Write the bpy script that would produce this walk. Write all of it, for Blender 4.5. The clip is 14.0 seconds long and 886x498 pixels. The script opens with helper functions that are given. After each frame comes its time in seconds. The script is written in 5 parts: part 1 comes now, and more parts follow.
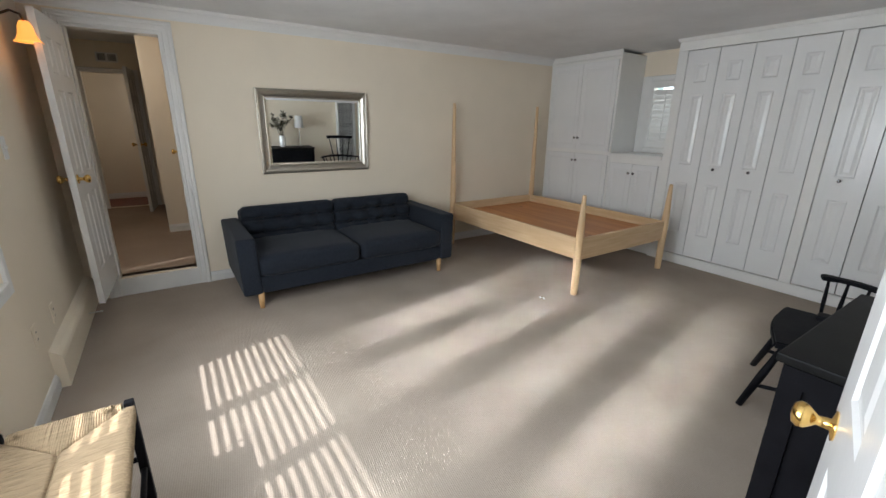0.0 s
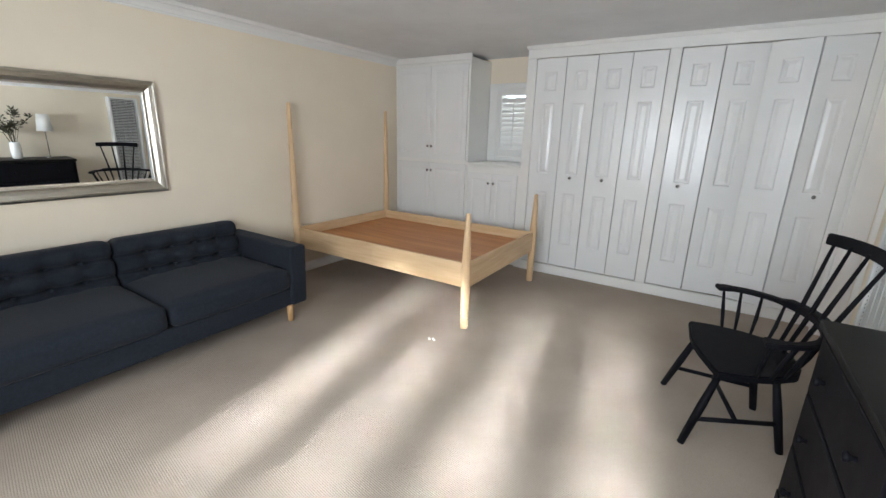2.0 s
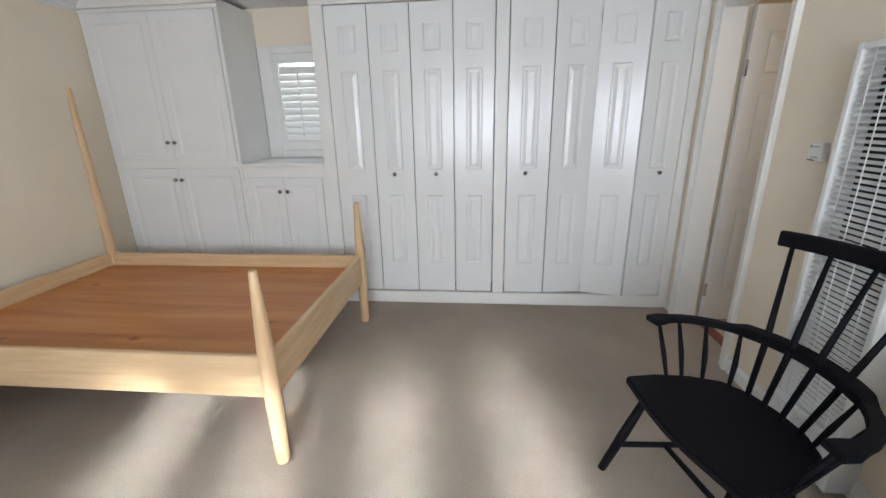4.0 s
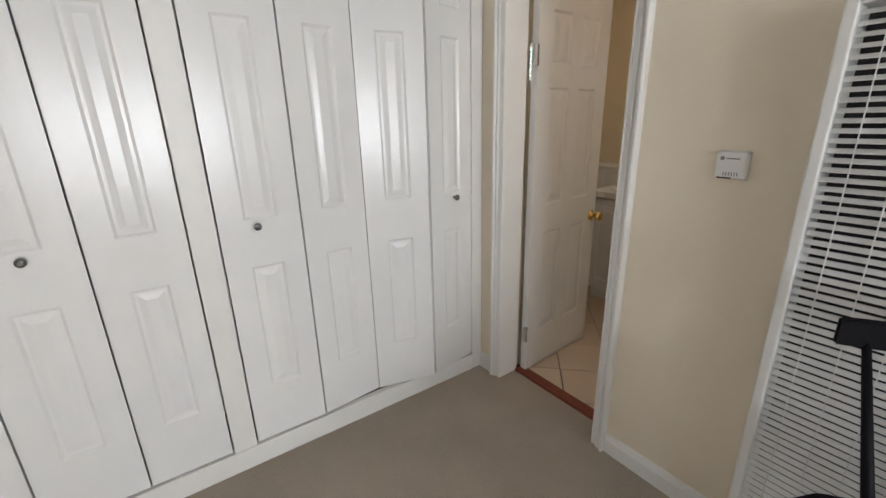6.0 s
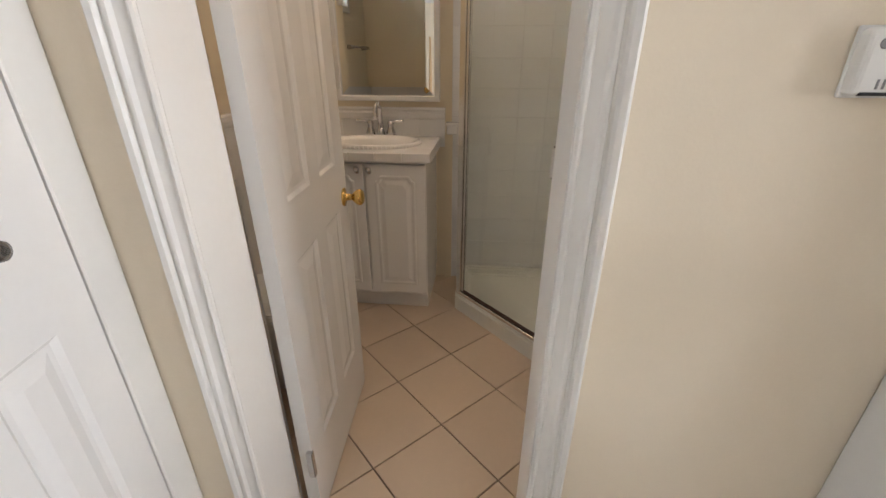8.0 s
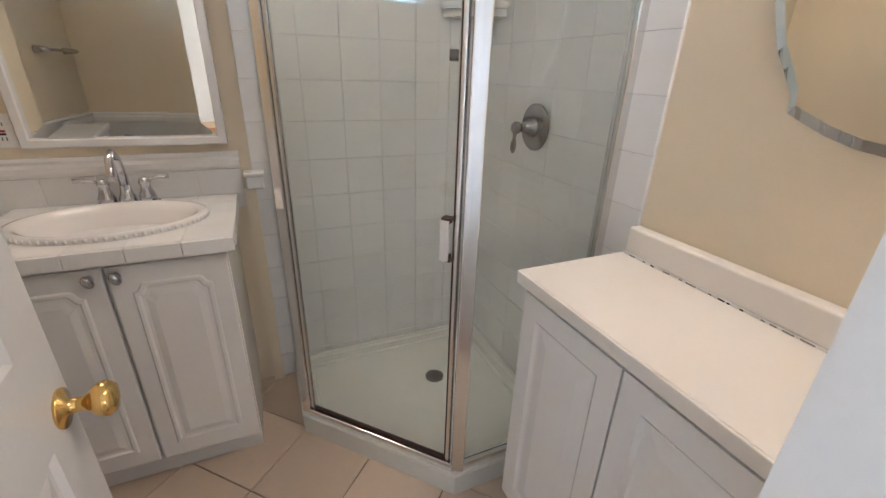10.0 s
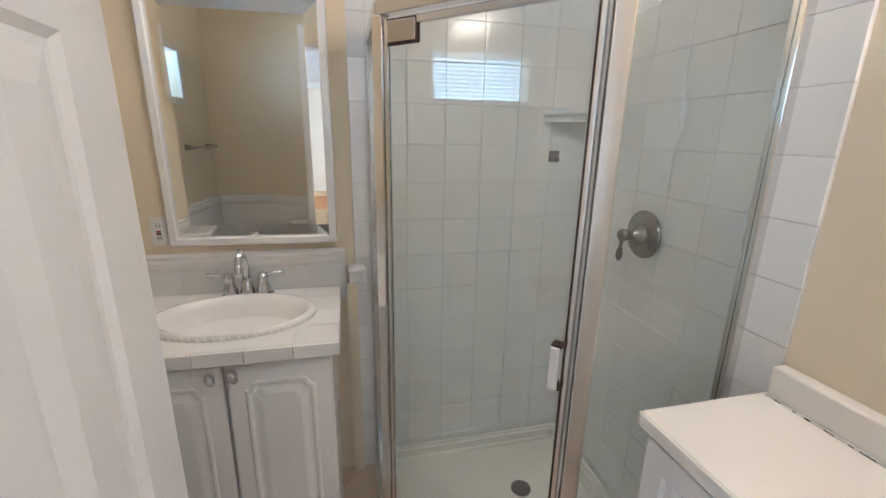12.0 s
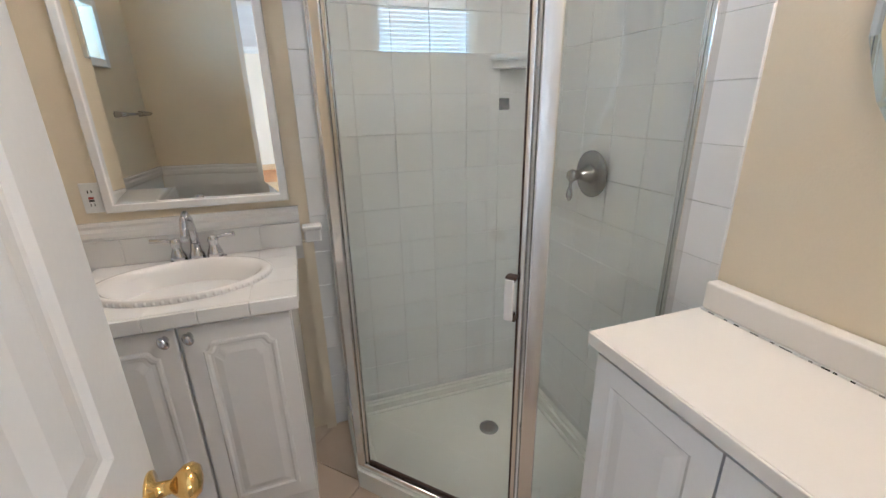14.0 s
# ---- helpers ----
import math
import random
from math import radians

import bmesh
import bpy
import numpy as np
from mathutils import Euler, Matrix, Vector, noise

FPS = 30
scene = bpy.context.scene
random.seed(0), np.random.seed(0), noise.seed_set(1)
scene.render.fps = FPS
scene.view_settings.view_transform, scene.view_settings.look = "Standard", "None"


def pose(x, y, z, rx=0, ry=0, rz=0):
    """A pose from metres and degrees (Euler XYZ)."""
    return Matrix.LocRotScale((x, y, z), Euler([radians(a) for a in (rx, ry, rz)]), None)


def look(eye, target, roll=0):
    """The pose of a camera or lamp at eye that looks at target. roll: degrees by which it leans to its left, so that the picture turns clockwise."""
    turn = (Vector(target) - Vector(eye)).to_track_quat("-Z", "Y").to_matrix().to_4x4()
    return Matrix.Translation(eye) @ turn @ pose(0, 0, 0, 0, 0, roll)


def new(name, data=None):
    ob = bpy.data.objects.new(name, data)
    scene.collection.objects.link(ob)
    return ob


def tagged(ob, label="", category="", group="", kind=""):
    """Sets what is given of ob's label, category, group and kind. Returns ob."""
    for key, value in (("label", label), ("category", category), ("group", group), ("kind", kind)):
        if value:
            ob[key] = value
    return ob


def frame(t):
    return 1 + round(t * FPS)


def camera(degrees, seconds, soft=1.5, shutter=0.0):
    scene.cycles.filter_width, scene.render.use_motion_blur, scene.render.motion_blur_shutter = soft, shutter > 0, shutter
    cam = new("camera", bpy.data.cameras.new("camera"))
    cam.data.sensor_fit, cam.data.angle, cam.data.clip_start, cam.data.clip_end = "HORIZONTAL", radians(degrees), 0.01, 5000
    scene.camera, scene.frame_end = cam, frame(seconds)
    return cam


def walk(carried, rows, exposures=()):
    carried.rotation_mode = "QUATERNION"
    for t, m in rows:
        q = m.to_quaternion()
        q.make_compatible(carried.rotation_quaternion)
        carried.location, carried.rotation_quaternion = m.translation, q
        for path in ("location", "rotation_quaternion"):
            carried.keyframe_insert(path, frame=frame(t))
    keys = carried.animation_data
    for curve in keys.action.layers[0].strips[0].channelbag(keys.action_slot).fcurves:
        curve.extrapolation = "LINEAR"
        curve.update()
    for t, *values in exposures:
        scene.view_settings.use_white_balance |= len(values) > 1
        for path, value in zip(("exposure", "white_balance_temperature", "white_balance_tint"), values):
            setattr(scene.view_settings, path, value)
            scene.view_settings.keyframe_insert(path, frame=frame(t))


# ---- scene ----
cam = camera(94.0, 14.0)
PATH = [
    (0, (1.155, 0.799, 1.514), (2.214, 2.392, 0.932), 0.7),
    (0.5, (1.216, 0.961, 1.509), (2.339, 2.524, 0.966), 0.6),
    (1, (1.334, 1.178, 1.521), (2.606, 2.632, 1.003), 0.9),
    (1.5, (1.412, 1.4, 1.507), (2.869, 2.666, 0.984), 1.2),
    (2, (1.5, 1.607, 1.494), (3.121, 2.65, 0.959), 1.5),
    (2.5, (1.722, 1.77, 1.473), (3.455, 2.602, 0.922), 1.4),
    (2.7, (1.834, 1.85, 1.479), (3.606, 2.596, 0.927), 1.3),
    (4.8, (3.257, 2.375, 1.478), (5.146, 2.114, 0.877), -1.0),
    (5, (3.389, 2.412, 1.458), (5.258, 2.016, 0.867), -0.6),
    (5.5, (3.78, 2.313, 1.456), (5.552, 1.595, 0.867), -1.2),
    (6, (4.18, 2.188, 1.47), (5.745, 1.096, 0.871), -1.4),
    (6.5, (4.559, 2.065, 1.462), (5.857, 0.673, 0.848), -1.1),
    (7, (4.84, 1.834, 1.455), (5.823, 0.227, 0.784), -1.1),
    (7.5, (5.07, 1.563, 1.391), (5.645, -0.196, 0.633), -0.0),
    (8, (5.224, 1.356, 1.314), (5.404, -0.457, 0.491), 0.1),
    (8.5, (5.332, 1.167, 1.289), (5.153, -0.634, 0.436), 0.2),
    (8.7, (5.371, 1.07, 1.285), (5.048, -0.707, 0.426), 0.4),
    (10.8, (5.381, 0.597, 1.44), (4.601, -1.103, 0.731), 1.4),
    (11, (5.386, 0.59, 1.448), (4.678, -1.152, 0.768), 1.2),
    (11.5, (5.42, 0.566, 1.475), (4.877, -1.26, 0.866), 0.8),
    (12, (5.449, 0.566, 1.517), (4.995, -1.311, 0.995), 1.0),
    (12.5, (5.449, 0.581, 1.556), (5.025, -1.316, 1.088), 1.1),
    (13, (5.456, 0.583, 1.55), (5.005, -1.305, 1.069), 0.8),
    (13.5, (5.442, 0.581, 1.499), (4.925, -1.274, 0.956), 0.1),
    (14, (5.429, 0.601, 1.443), (4.822, -1.189, 0.788), -1.1),
]
UNIT = 1.075  # the plan below is drawn in units of this many metres
walk(cam, [(t, look(eye, target, roll)) for t, eye, target, roll in PATH], exposures=[
    (0, 0.45, 6350, 10), (1.0, 0.80, 6350, 10), (1.5, 0.9, 6350, 10), (2.7, 1.0, 6250, 10), (5.0, 1.1, 6350, 12), (7.0, 1.2, 6900, 13), (8.0, 1.7, 6700, 15), (8.7, 1.95, 6200, 15), (10.8, 2.4, 5500, 12), (11.5, 2.4, 5400, 11), (12.5, 2.25, 5350, 10), (13.0, 2.25, 5350, 10), (14, 2.45, 5350, 10)])

# ---- world, sun and window light ----
SUN_EL, SUN_AZ = 49.9, 15.0
world = bpy.data.worlds.new("sky")
scene.world = world
world.use_nodes = True
wn = world.node_tree.nodes
wl = world.node_tree.links
sky = wn.new("ShaderNodeTexSky")
sky.sky_type = "NISHITA"
sky.sun_disc = False
sky.sun_elevation = radians(SUN_EL)
sky.sun_rotation = radians(-90 - SUN_AZ)
wn["Background"].inputs["Strength"].default_value = 0.12
wl.new(sky.outputs[0], wn["Background"].inputs[0])

sun_data = bpy.data.lights.new("sun", "SUN")
sun_data.energy = 5.0
sun_data.angle = radians(0.5)
sun_data.color = (1.0, 0.98, 0.96)
sun = new("sun", sun_data)
sun_from = Vector((-math.cos(radians(SUN_AZ)) * math.cos(radians(SUN_EL)), -math.sin(radians(SUN_AZ)) * math.cos(radians(SUN_EL)), math.sin(radians(SUN_EL))))
sun.matrix_basis = look(sun_from * 20, (0, 0, 0))


def area_lamp(name, eye, target, w, h, watts, color=(1, 0.97, 0.93), spread=180):
    """An area lamp: sky light in an opening, lamp light, or added fill."""
    d = bpy.data.lights.new(name, "AREA")
    d.shape, d.size, d.size_y, d.energy, d.color, d.spread = "RECTANGLE", w * UNIT, h * UNIT, watts, color, radians(spread)
    ob = new(name, d)
    ob.matrix_basis = look(UNIT * Vector(eye), UNIT * Vector(target))
    ob.visible_camera = True
    return ob


# ---- small builders ----
def quad_box(bm, x0, y0, z0, x1, y1, z1, bevel=0.0, seg=2):
    """A box between two corners, its edges rounded by bevel."""
    m = Matrix.LocRotScale(((x0 + x1) / 2, (y0 + y1) / 2, (z0 + z1) / 2), None, (abs(x1 - x0), abs(y1 - y0), abs(z1 - z0)))
    vs = bmesh.ops.create_cube(bm, size=1, matrix=m)["verts"]
    if bevel:
        es = list({e for v in vs for e in v.link_edges})
        bmesh.ops.bevel(bm, geom=es, offset=bevel, segments=seg, affect="EDGES", profile=0.5)
    return bm


def boxes(*rows, bevel=0.0, seg=2):
    bm = bmesh.new()
    for r in rows:
        quad_box(bm, *r, bevel=bevel, seg=seg)
    return bm


def sweep(bm, pts, radii, seg=10, cap=True):
    """A round bar along points, with a radius at each."""
    pts = [Vector(p) for p in pts]
    if not hasattr(radii, "__len__"):
        radii = [radii] * len(pts)
    rings, side = [], None
    for i, p in enumerate(pts):
        d = (pts[min(i + 1, len(pts) - 1)] - pts[max(i - 1, 0)]).normalized()
        if side is None:
            side = d.orthogonal().normalized()
        side = (side - d * side.dot(d)).normalized()
        up = d.cross(side)
        rings.append([bm.verts.new(p + radii[i] * (math.cos(a) * side + math.sin(a) * up)) for a in [2 * math.pi * k / seg for k in range(seg)]])
    for a, b in zip(rings, rings[1:]):
        for k in range(seg):
            f = bm.faces.new((a[k], a[(k + 1) % seg], b[(k + 1) % seg], b[k]))
            f.smooth = True
    if cap:
        bm.faces.new(rings[0][::-1])
        bm.faces.new(rings[-1])
    return bm


def bar(pts, radii, seg=10):
    return sweep(bmesh.new(), pts, radii, seg)


def lathe(rows, seg=24, bm=None, m=None):
    """A turned body: rows of (radius, height) about the z axis."""
    bm = bm or bmesh.new()
    m = m or Matrix()
    rings = [[bm.verts.new(m @ Vector((r * math.cos(2 * math.pi * k / seg), r * math.sin(2 * math.pi * k / seg), z))) for k in range(seg)] for r, z in rows]
    for a, b in zip(rings, rings[1:]):
        for k in range(seg):
            f = bm.faces.new((a[k], a[(k + 1) % seg], b[(k + 1) % seg], b[k]))
            f.smooth = True
    bm.faces.new(rings[0][::-1])
    bm.faces.new(rings[-1])
    return bm


def prism(outline, z0, z1, bm=None, bevel=0.0):
    """An upright solid over a plan outline."""
    bm = bm or bmesh.new()
    lo = [bm.verts.new((x, y, z0)) for x, y in outline]
    hi = [bm.verts.new((x, y, z1)) for x, y in outline]
    fs = [bm.faces.new(lo[::-1]), bm.faces.new(hi)]
    n = len(outline)
    for k in range(n):
        fs.append(bm.faces.new((lo[k], lo[(k + 1) % n], hi[(k + 1) % n], hi[k])))
    bmesh.ops.recalc_face_normals(bm, faces=fs)
    if bevel:
        bmesh.ops.bevel(bm, geom=[e for e in bm.edges], offset=bevel, segments=2, affect="EDGES")
    return bm


def panel_leaf(w, h, t, xs, zs, groove=0.007):
    """A panelled leaf in the x-z plane: xs and zs are the spans of its raised fields; both faces alike."""
    bm = bmesh.new()
    gx = sorted({0, w, *[v for s in xs for v in s]})
    gz = sorted({0, h, *[v for s in zs for v in s]})
    for side in (-1, 1):
        y = side * t / 2
        cache = {}

        def vert(x, z, d=0.0):
            key = (round(x, 4), round(z, 4), round(d, 4))
            if key not in cache:
                cache[key] = bm.verts.new((x, y - side * d, z))
            return cache[key]

        def face(vs):
            bm.faces.new(vs if side < 0 else vs[::-1])

        for xa, xb in zip(gx, gx[1:]):
            for za, zb in zip(gz, gz[1:]):
                if (xa, xb) in xs and (za, zb) in zs:
                    k = min(xb - xa, zb - za)
                    rings = []
                    for inset, d in ((0, 0), (0.009, groove), (0.018, groove), (min(0.05, 0.34 * k), 0.001)):
                        rings.append([vert(xa + inset, za + inset, d), vert(xb - inset, za + inset, d), vert(xb - inset, zb - inset, d), vert(xa + inset, zb - inset, d)])
                    for a, b in zip(rings, rings[1:]):
                        for q in range(4):
                            face((a[q], a[(q + 1) % 4], b[(q + 1) % 4], b[q]))
                    face(rings[-1])
                else:
                    face((vert(xa, za), vert(xb, za), vert(xb, zb), vert(xa, zb)))
    for a, b in (((0, 0), (w, 0)), ((w, 0), (w, h)), ((w, h), (0, h)), ((0, h), (0, 0))):
        bm.faces.new([bm.verts.new((a[0], -t / 2, a[1])), bm.verts.new((a[0], t / 2, a[1])), bm.verts.new((b[0], t / 2, b[1])), bm.verts.new((b[0], -t / 2, b[1]))])
    bmesh.ops.remove_doubles(bm, verts=bm.verts, dist=1e-5)
    bmesh.ops.recalc_face_normals(bm, faces=bm.faces)
    return bm


def moved(bm, m):
    bm.transform(m)
    return bm


def placed(m):
    """A pose of the plan, in metres."""
    return Matrix.Translation(m.translation * UNIT) @ m.to_3x3().to_4x4()


def mesh_of(name, bm, material):
    me = bpy.data.meshes.new(name)
    bm.transform(Matrix.Scale(UNIT, 4))
    bm.to_mesh(me)
    bm.free()
    me.materials.append(material)
    return me


def part(name, bm, material, parent, label=""):
    ob = new(name, mesh_of(name, bm, material))
    ob.parent = parent
    if label:
        ob["label"] = label
    return ob


def thing(name, m, label, category, group=""):
    """A thing's Empty at its base."""
    ob = new(name)
    ob.empty_display_size = 0.1
    ob.matrix_basis = placed(m)
    return tagged(ob, label, category, group)


def solid(name, bm, material, label, category, group="", m=None):
    """A thing of one mesh."""
    ob = new(name, mesh_of(name, bm, material))
    if m:
        ob.matrix_basis = placed(m)
    return tagged(ob, label, category, group)


def setting(name, bm, material, label="", category=""):
    return tagged(new(name, mesh_of(name, bm, material)), label, category, kind="structure")


def wall(name, axis, at0, at1, a0, a1, z0, z1, holes, material, label):
    """A wall between the planes at0 and at1 across its axis, from a0 to a1 along it, with openings (a, a, z, z)."""
    bm = bmesh.new()
    cuts = sorted({a0, a1, *[v for h in holes for v in h[:2]]})
    for p, q in zip(cuts, cuts[1:]):
        spans = sorted((h[2], h[3]) for h in holes if h[0] <= p + 1e-6 and h[1] >= q - 1e-6)
        z = z0
        for s, e in [*spans, (z1, z1)]:
            if s > z + 1e-6:
                if axis == "x":
                    quad_box(bm, at0, p, z, at1, q, s)
                else:
                    quad_box(bm, p, at0, z, q, at1, s)
            z = e
    return setting(name, bm, material, label, "wall")


def clip_poly(poly, x0, y0, x1, y1):
    for axis, lim, sgn in ((0, x0, 1), (0, x1, -1), (1, y0, 1), (1, y1, -1)):
        out = []
        for i, p in enumerate(poly):
            q = poly[(i + 1) % len(poly)]
            pi, qi = (p[axis] - lim) * sgn >= 0, (q[axis] - lim) * sgn >= 0
            if pi:
                out.append(p)
            if pi != qi:
                s = (lim - p[axis]) / (q[axis] - p[axis])
                out.append((p[0] + s * (q[0] - p[0]), p[1] + s * (q[1] - p[1])))
        poly = out
        if len(poly) < 3:
            return []
    return poly


# ---- materials ----
def material(name, col, rough=0.5, metal=0.0, var=0.08, scale=6.0, bump=0.0, bscale=120.0, spec=0.5, grain=None, pieces=0.0, coat=0.0):
    """Paint, plaster, metal and the like: colour with variation at two scales, and fine relief."""
    m = bpy.data.materials.new(name)
    m.use_nodes = True
    n, l = m.node_tree.nodes, m.node_tree.links
    b = n["Principled BSDF"]
    b.inputs["Metallic"].default_value = metal
    b.inputs["Specular IOR Level"].default_value = spec
    b.inputs["Coat Weight"].default_value = coat
    b.inputs["Coat Roughness"].default_value = 0.1
    tc = n.new("ShaderNodeTexCoord")
    mp = n.new("ShaderNodeMapping")
    l.new(tc.outputs["Object"], mp.inputs["Vector"])
    if grain:
        mp.inputs["Scale"].default_value = grain
    big = n.new("ShaderNodeTexNoise")
    big.inputs["Scale"].default_value = scale
    big.inputs["Detail"].default_value = 5
    fine = n.new("ShaderNodeTexNoise")
    fine.inputs["Scale"].default_value = bscale
    fine.inputs["Detail"].default_value = 3
    l.new(mp.outputs[0], big.inputs["Vector"])
    l.new(mp.outputs[0], fine.inputs["Vector"])
    mix = n.new("ShaderNodeMath")
    mix.operation = "MULTIPLY_ADD"
    mix.inputs[1].default_value = 0.35
    l.new(fine.outputs["Fac"], mix.inputs[0])
    l.new(big.outputs["Fac"], mix.inputs[2])
    ramp = n.new("ShaderNodeValToRGB")
    ramp.color_ramp.elements[0].position, ramp.color_ramp.elements[1].position = 0.4, 0.95
    ramp.color_ramp.elements[0].color = (*[c * (1 - var) for c in col], 1)
    ramp.color_ramp.elements[1].color = (*[min(1, c * (1 + var)) for c in col], 1)
    l.new(mix.outputs[0], ramp.inputs[0])
    colour = ramp.outputs[0]
    if pieces:
        info = n.new("ShaderNodeObjectInfo")
        hsv = n.new("ShaderNodeHueSaturation")
        mr = n.new("ShaderNodeMapRange")
        mr.inputs["To Min"].default_value, mr.inputs["To Max"].default_value = 1 - pieces, 1 + pieces
        l.new(info.outputs["Random"], mr.inputs["Value"])
        l.new(mr.outputs[0], hsv.inputs["Value"])
        l.new(colour, hsv.inputs["Color"])
        colour = hsv.outputs[0]
    l.new(colour, b.inputs["Base Color"])
    rr = n.new("ShaderNodeMapRange")
    rr.inputs["To Min"].default_value, rr.inputs["To Max"].default_value = max(0.0, rough * 0.85), min(1, rough * 1.15)
    l.new(big.outputs["Fac"], rr.inputs["Value"])
    l.new(rr.outputs[0], b.inputs["Roughness"])
    if bump:
        bp = n.new("ShaderNodeBump")
        bp.inputs["Strength"].default_value = 1.0
        bp.inputs["Distance"].default_value = bump
        l.new(fine.outputs["Fac"], bp.inputs["Height"])
        l.new(bp.outputs[0], b.inputs["Normal"])
    return m


def carpet_material(name, col):
    """Loop-pile carpet: rows of small loops and soft traffic marks."""
    m = material(name, col, rough=0.95, var=0.16, scale=1.6, bscale=260, spec=0.02)
    n, l = m.node_tree.nodes, m.node_tree.links
    b = n["Principled BSDF"]
    tc = n.new("ShaderNodeTexCoord")
    mp = n.new("ShaderNodeMapping")
    mp.inputs["Rotation"].default_value = (0, 0, radians(8))
    l.new(tc.outputs["Object"], mp.inputs["Vector"])
    wave = n.new("ShaderNodeTexWave")
    wave.inputs["Scale"].default_value = 34
    wave.inputs["Distortion"].default_value = 1.6
    wave.inputs["Detail"].default_value = 2
    wave.inputs["Detail Scale"].default_value = 6
    loops = n.new("ShaderNodeTexVoronoi")
    loops.inputs["Scale"].default_value = 150
    for k in (wave, loops):
        l.new(mp.outputs[0], k.inputs["Vector"])
    add = n.new("ShaderNodeMath")
    add.operation = "MULTIPLY_ADD"
    add.inputs[1].default_value = -0.8
    l.new(loops.outputs["Distance"], add.inputs[0])
    l.new(wave.outputs["Fac"], add.inputs[2])
    bp = n.new("ShaderNodeBump")
    bp.inputs["Distance"].default_value = 0.002
    bp.inputs["Strength"].default_value = 0.3
    l.new(add.outputs[0], bp.inputs["Height"])
    l.new(bp.outputs[0], b.inputs["Normal"])
    old = b.inputs["Base Color"].links[0].from_socket
    shade = n.new("ShaderNodeMix")
    shade.data_type, shade.blend_type = "RGBA", "MULTIPLY"
    shade.inputs["Factor"].default_value = 1
    rp = n.new("ShaderNodeMapRange")
    rp.inputs["From Min"].default_value, rp.inputs["From Max"].default_value = -0.6, 1
    rp.inputs["To Min"].default_value, rp.inputs["To Max"].default_value = 0.85, 1.07
    l.new(add.outputs[0], rp.inputs["Value"])
    l.new(old, shade.inputs["A"])
    l.new(rp.outputs[0], shade.inputs["B"])
    l.new(shade.outputs["Result"], b.inputs["Base Color"])
    return m


def wood_material(name, light, dark, rough=0.5, axis="x", knots=0.0, scale=1.0):
    """Sawn wood with long grain along one axis, and knots."""
    m = bpy.data.materials.new(name)
    m.use_nodes = True
    n, l = m.node_tree.nodes, m.node_tree.links
    b = n["Principled BSDF"]
    b.inputs["Roughness"].default_value = rough
    tc = n.new("ShaderNodeTexCoord")
    mp = n.new("ShaderNodeMapping")
    s = {"x": (1.2, 14, 14), "y": (14, 1.2, 14), "z": (14, 14, 1.2)}[axis]
    mp.inputs["Scale"].default_value = [v * scale for v in s]
    l.new(tc.outputs["Object"], mp.inputs["Vector"])
    no = n.new("ShaderNodeTexNoise")
    no.inputs["Scale"].default_value, no.inputs["Detail"].default_value, no.inputs["Distortion"].default_value = 2.2, 8, 0.6
    l.new(mp.outputs[0], no.inputs["Vector"])
    ramp = n.new("ShaderNodeValToRGB")
    ramp.color_ramp.elements[0].position, ramp.color_ramp.elements[1].position = 0.3, 0.72
    ramp.color_ramp.elements[0].color, ramp.color_ramp.elements[1].color = (*dark, 1), (*light, 1)
    l.new(no.outputs["Fac"], ramp.inputs[0])
    colour = ramp.outputs[0]
    if knots:
        vo = n.new("ShaderNodeTexVoronoi")
        vo.inputs["Scale"].default_value = knots
        mk = n.new("ShaderNodeMapping")
        mk.inputs["Scale"].default_value = {"x": (0.6, 1, 1), "y": (1, 0.6, 1), "z": (1, 1, 0.6)}[axis]
        l.new(tc.outputs["Object"], mk.inputs["Vector"])
        l.new(mk.outputs[0], vo.inputs["Vector"])
        kr = n.new("ShaderNodeMapRange")
        kr.inputs["From Min"].default_value, kr.inputs["From Max"].default_value = 0.04, 0.11
        kr.inputs["To Min"].default_value, kr.inputs["To Max"].default_value = 0.85, 0
        l.new(vo.outputs["Distance"], kr.inputs["Value"])
        mx = n.new("ShaderNodeMix")
        mx.data_type = "RGBA"
        mx.inputs["B"].default_value = (*[c * 0.35 for c in dark], 1)
        l.new(kr.outputs[0], mx.inputs["Factor"])
        l.new(colour, mx.inputs["A"])
        colour = mx.outputs["Result"]
    l.new(colour, b.inputs["Base Color"])
    bp = n.new("ShaderNodeBump")
    bp.inputs["Distance"].default_value = 0.0006
    l.new(no.outputs["Fac"], bp.inputs["Height"])
    l.new(bp.outputs[0], b.inputs["Normal"])
    return m


def fabric_material(name, col):
    """Woven upholstery: crossed threads with melange."""
    m = material(name, col, rough=0.92, var=0.25, scale=60, bscale=700, bump=0.0008, spec=0.15)
    m.node_tree.nodes["Principled BSDF"].inputs["Sheen Weight"].default_value = 0.06
    return m


def glass_material(name, tint=(0.97, 0.99, 0.98), ior=1.5):
    """Clear sheet glass."""
    m = bpy.data.materials.new(name)
    m.use_nodes = True
    n, l = m.node_tree.nodes, m.node_tree.links
    n.remove(n["Principled BSDF"])
    gl = n.new("ShaderNodeBsdfGlass")
    gl.inputs["Color"].default_value = (*tint, 1)
    gl.inputs["Roughness"].default_value = 0.0
    gl.inputs["IOR"].default_value = ior
    l.new(gl.outputs[0], n["Material Output"].inputs["Surface"])
    return m


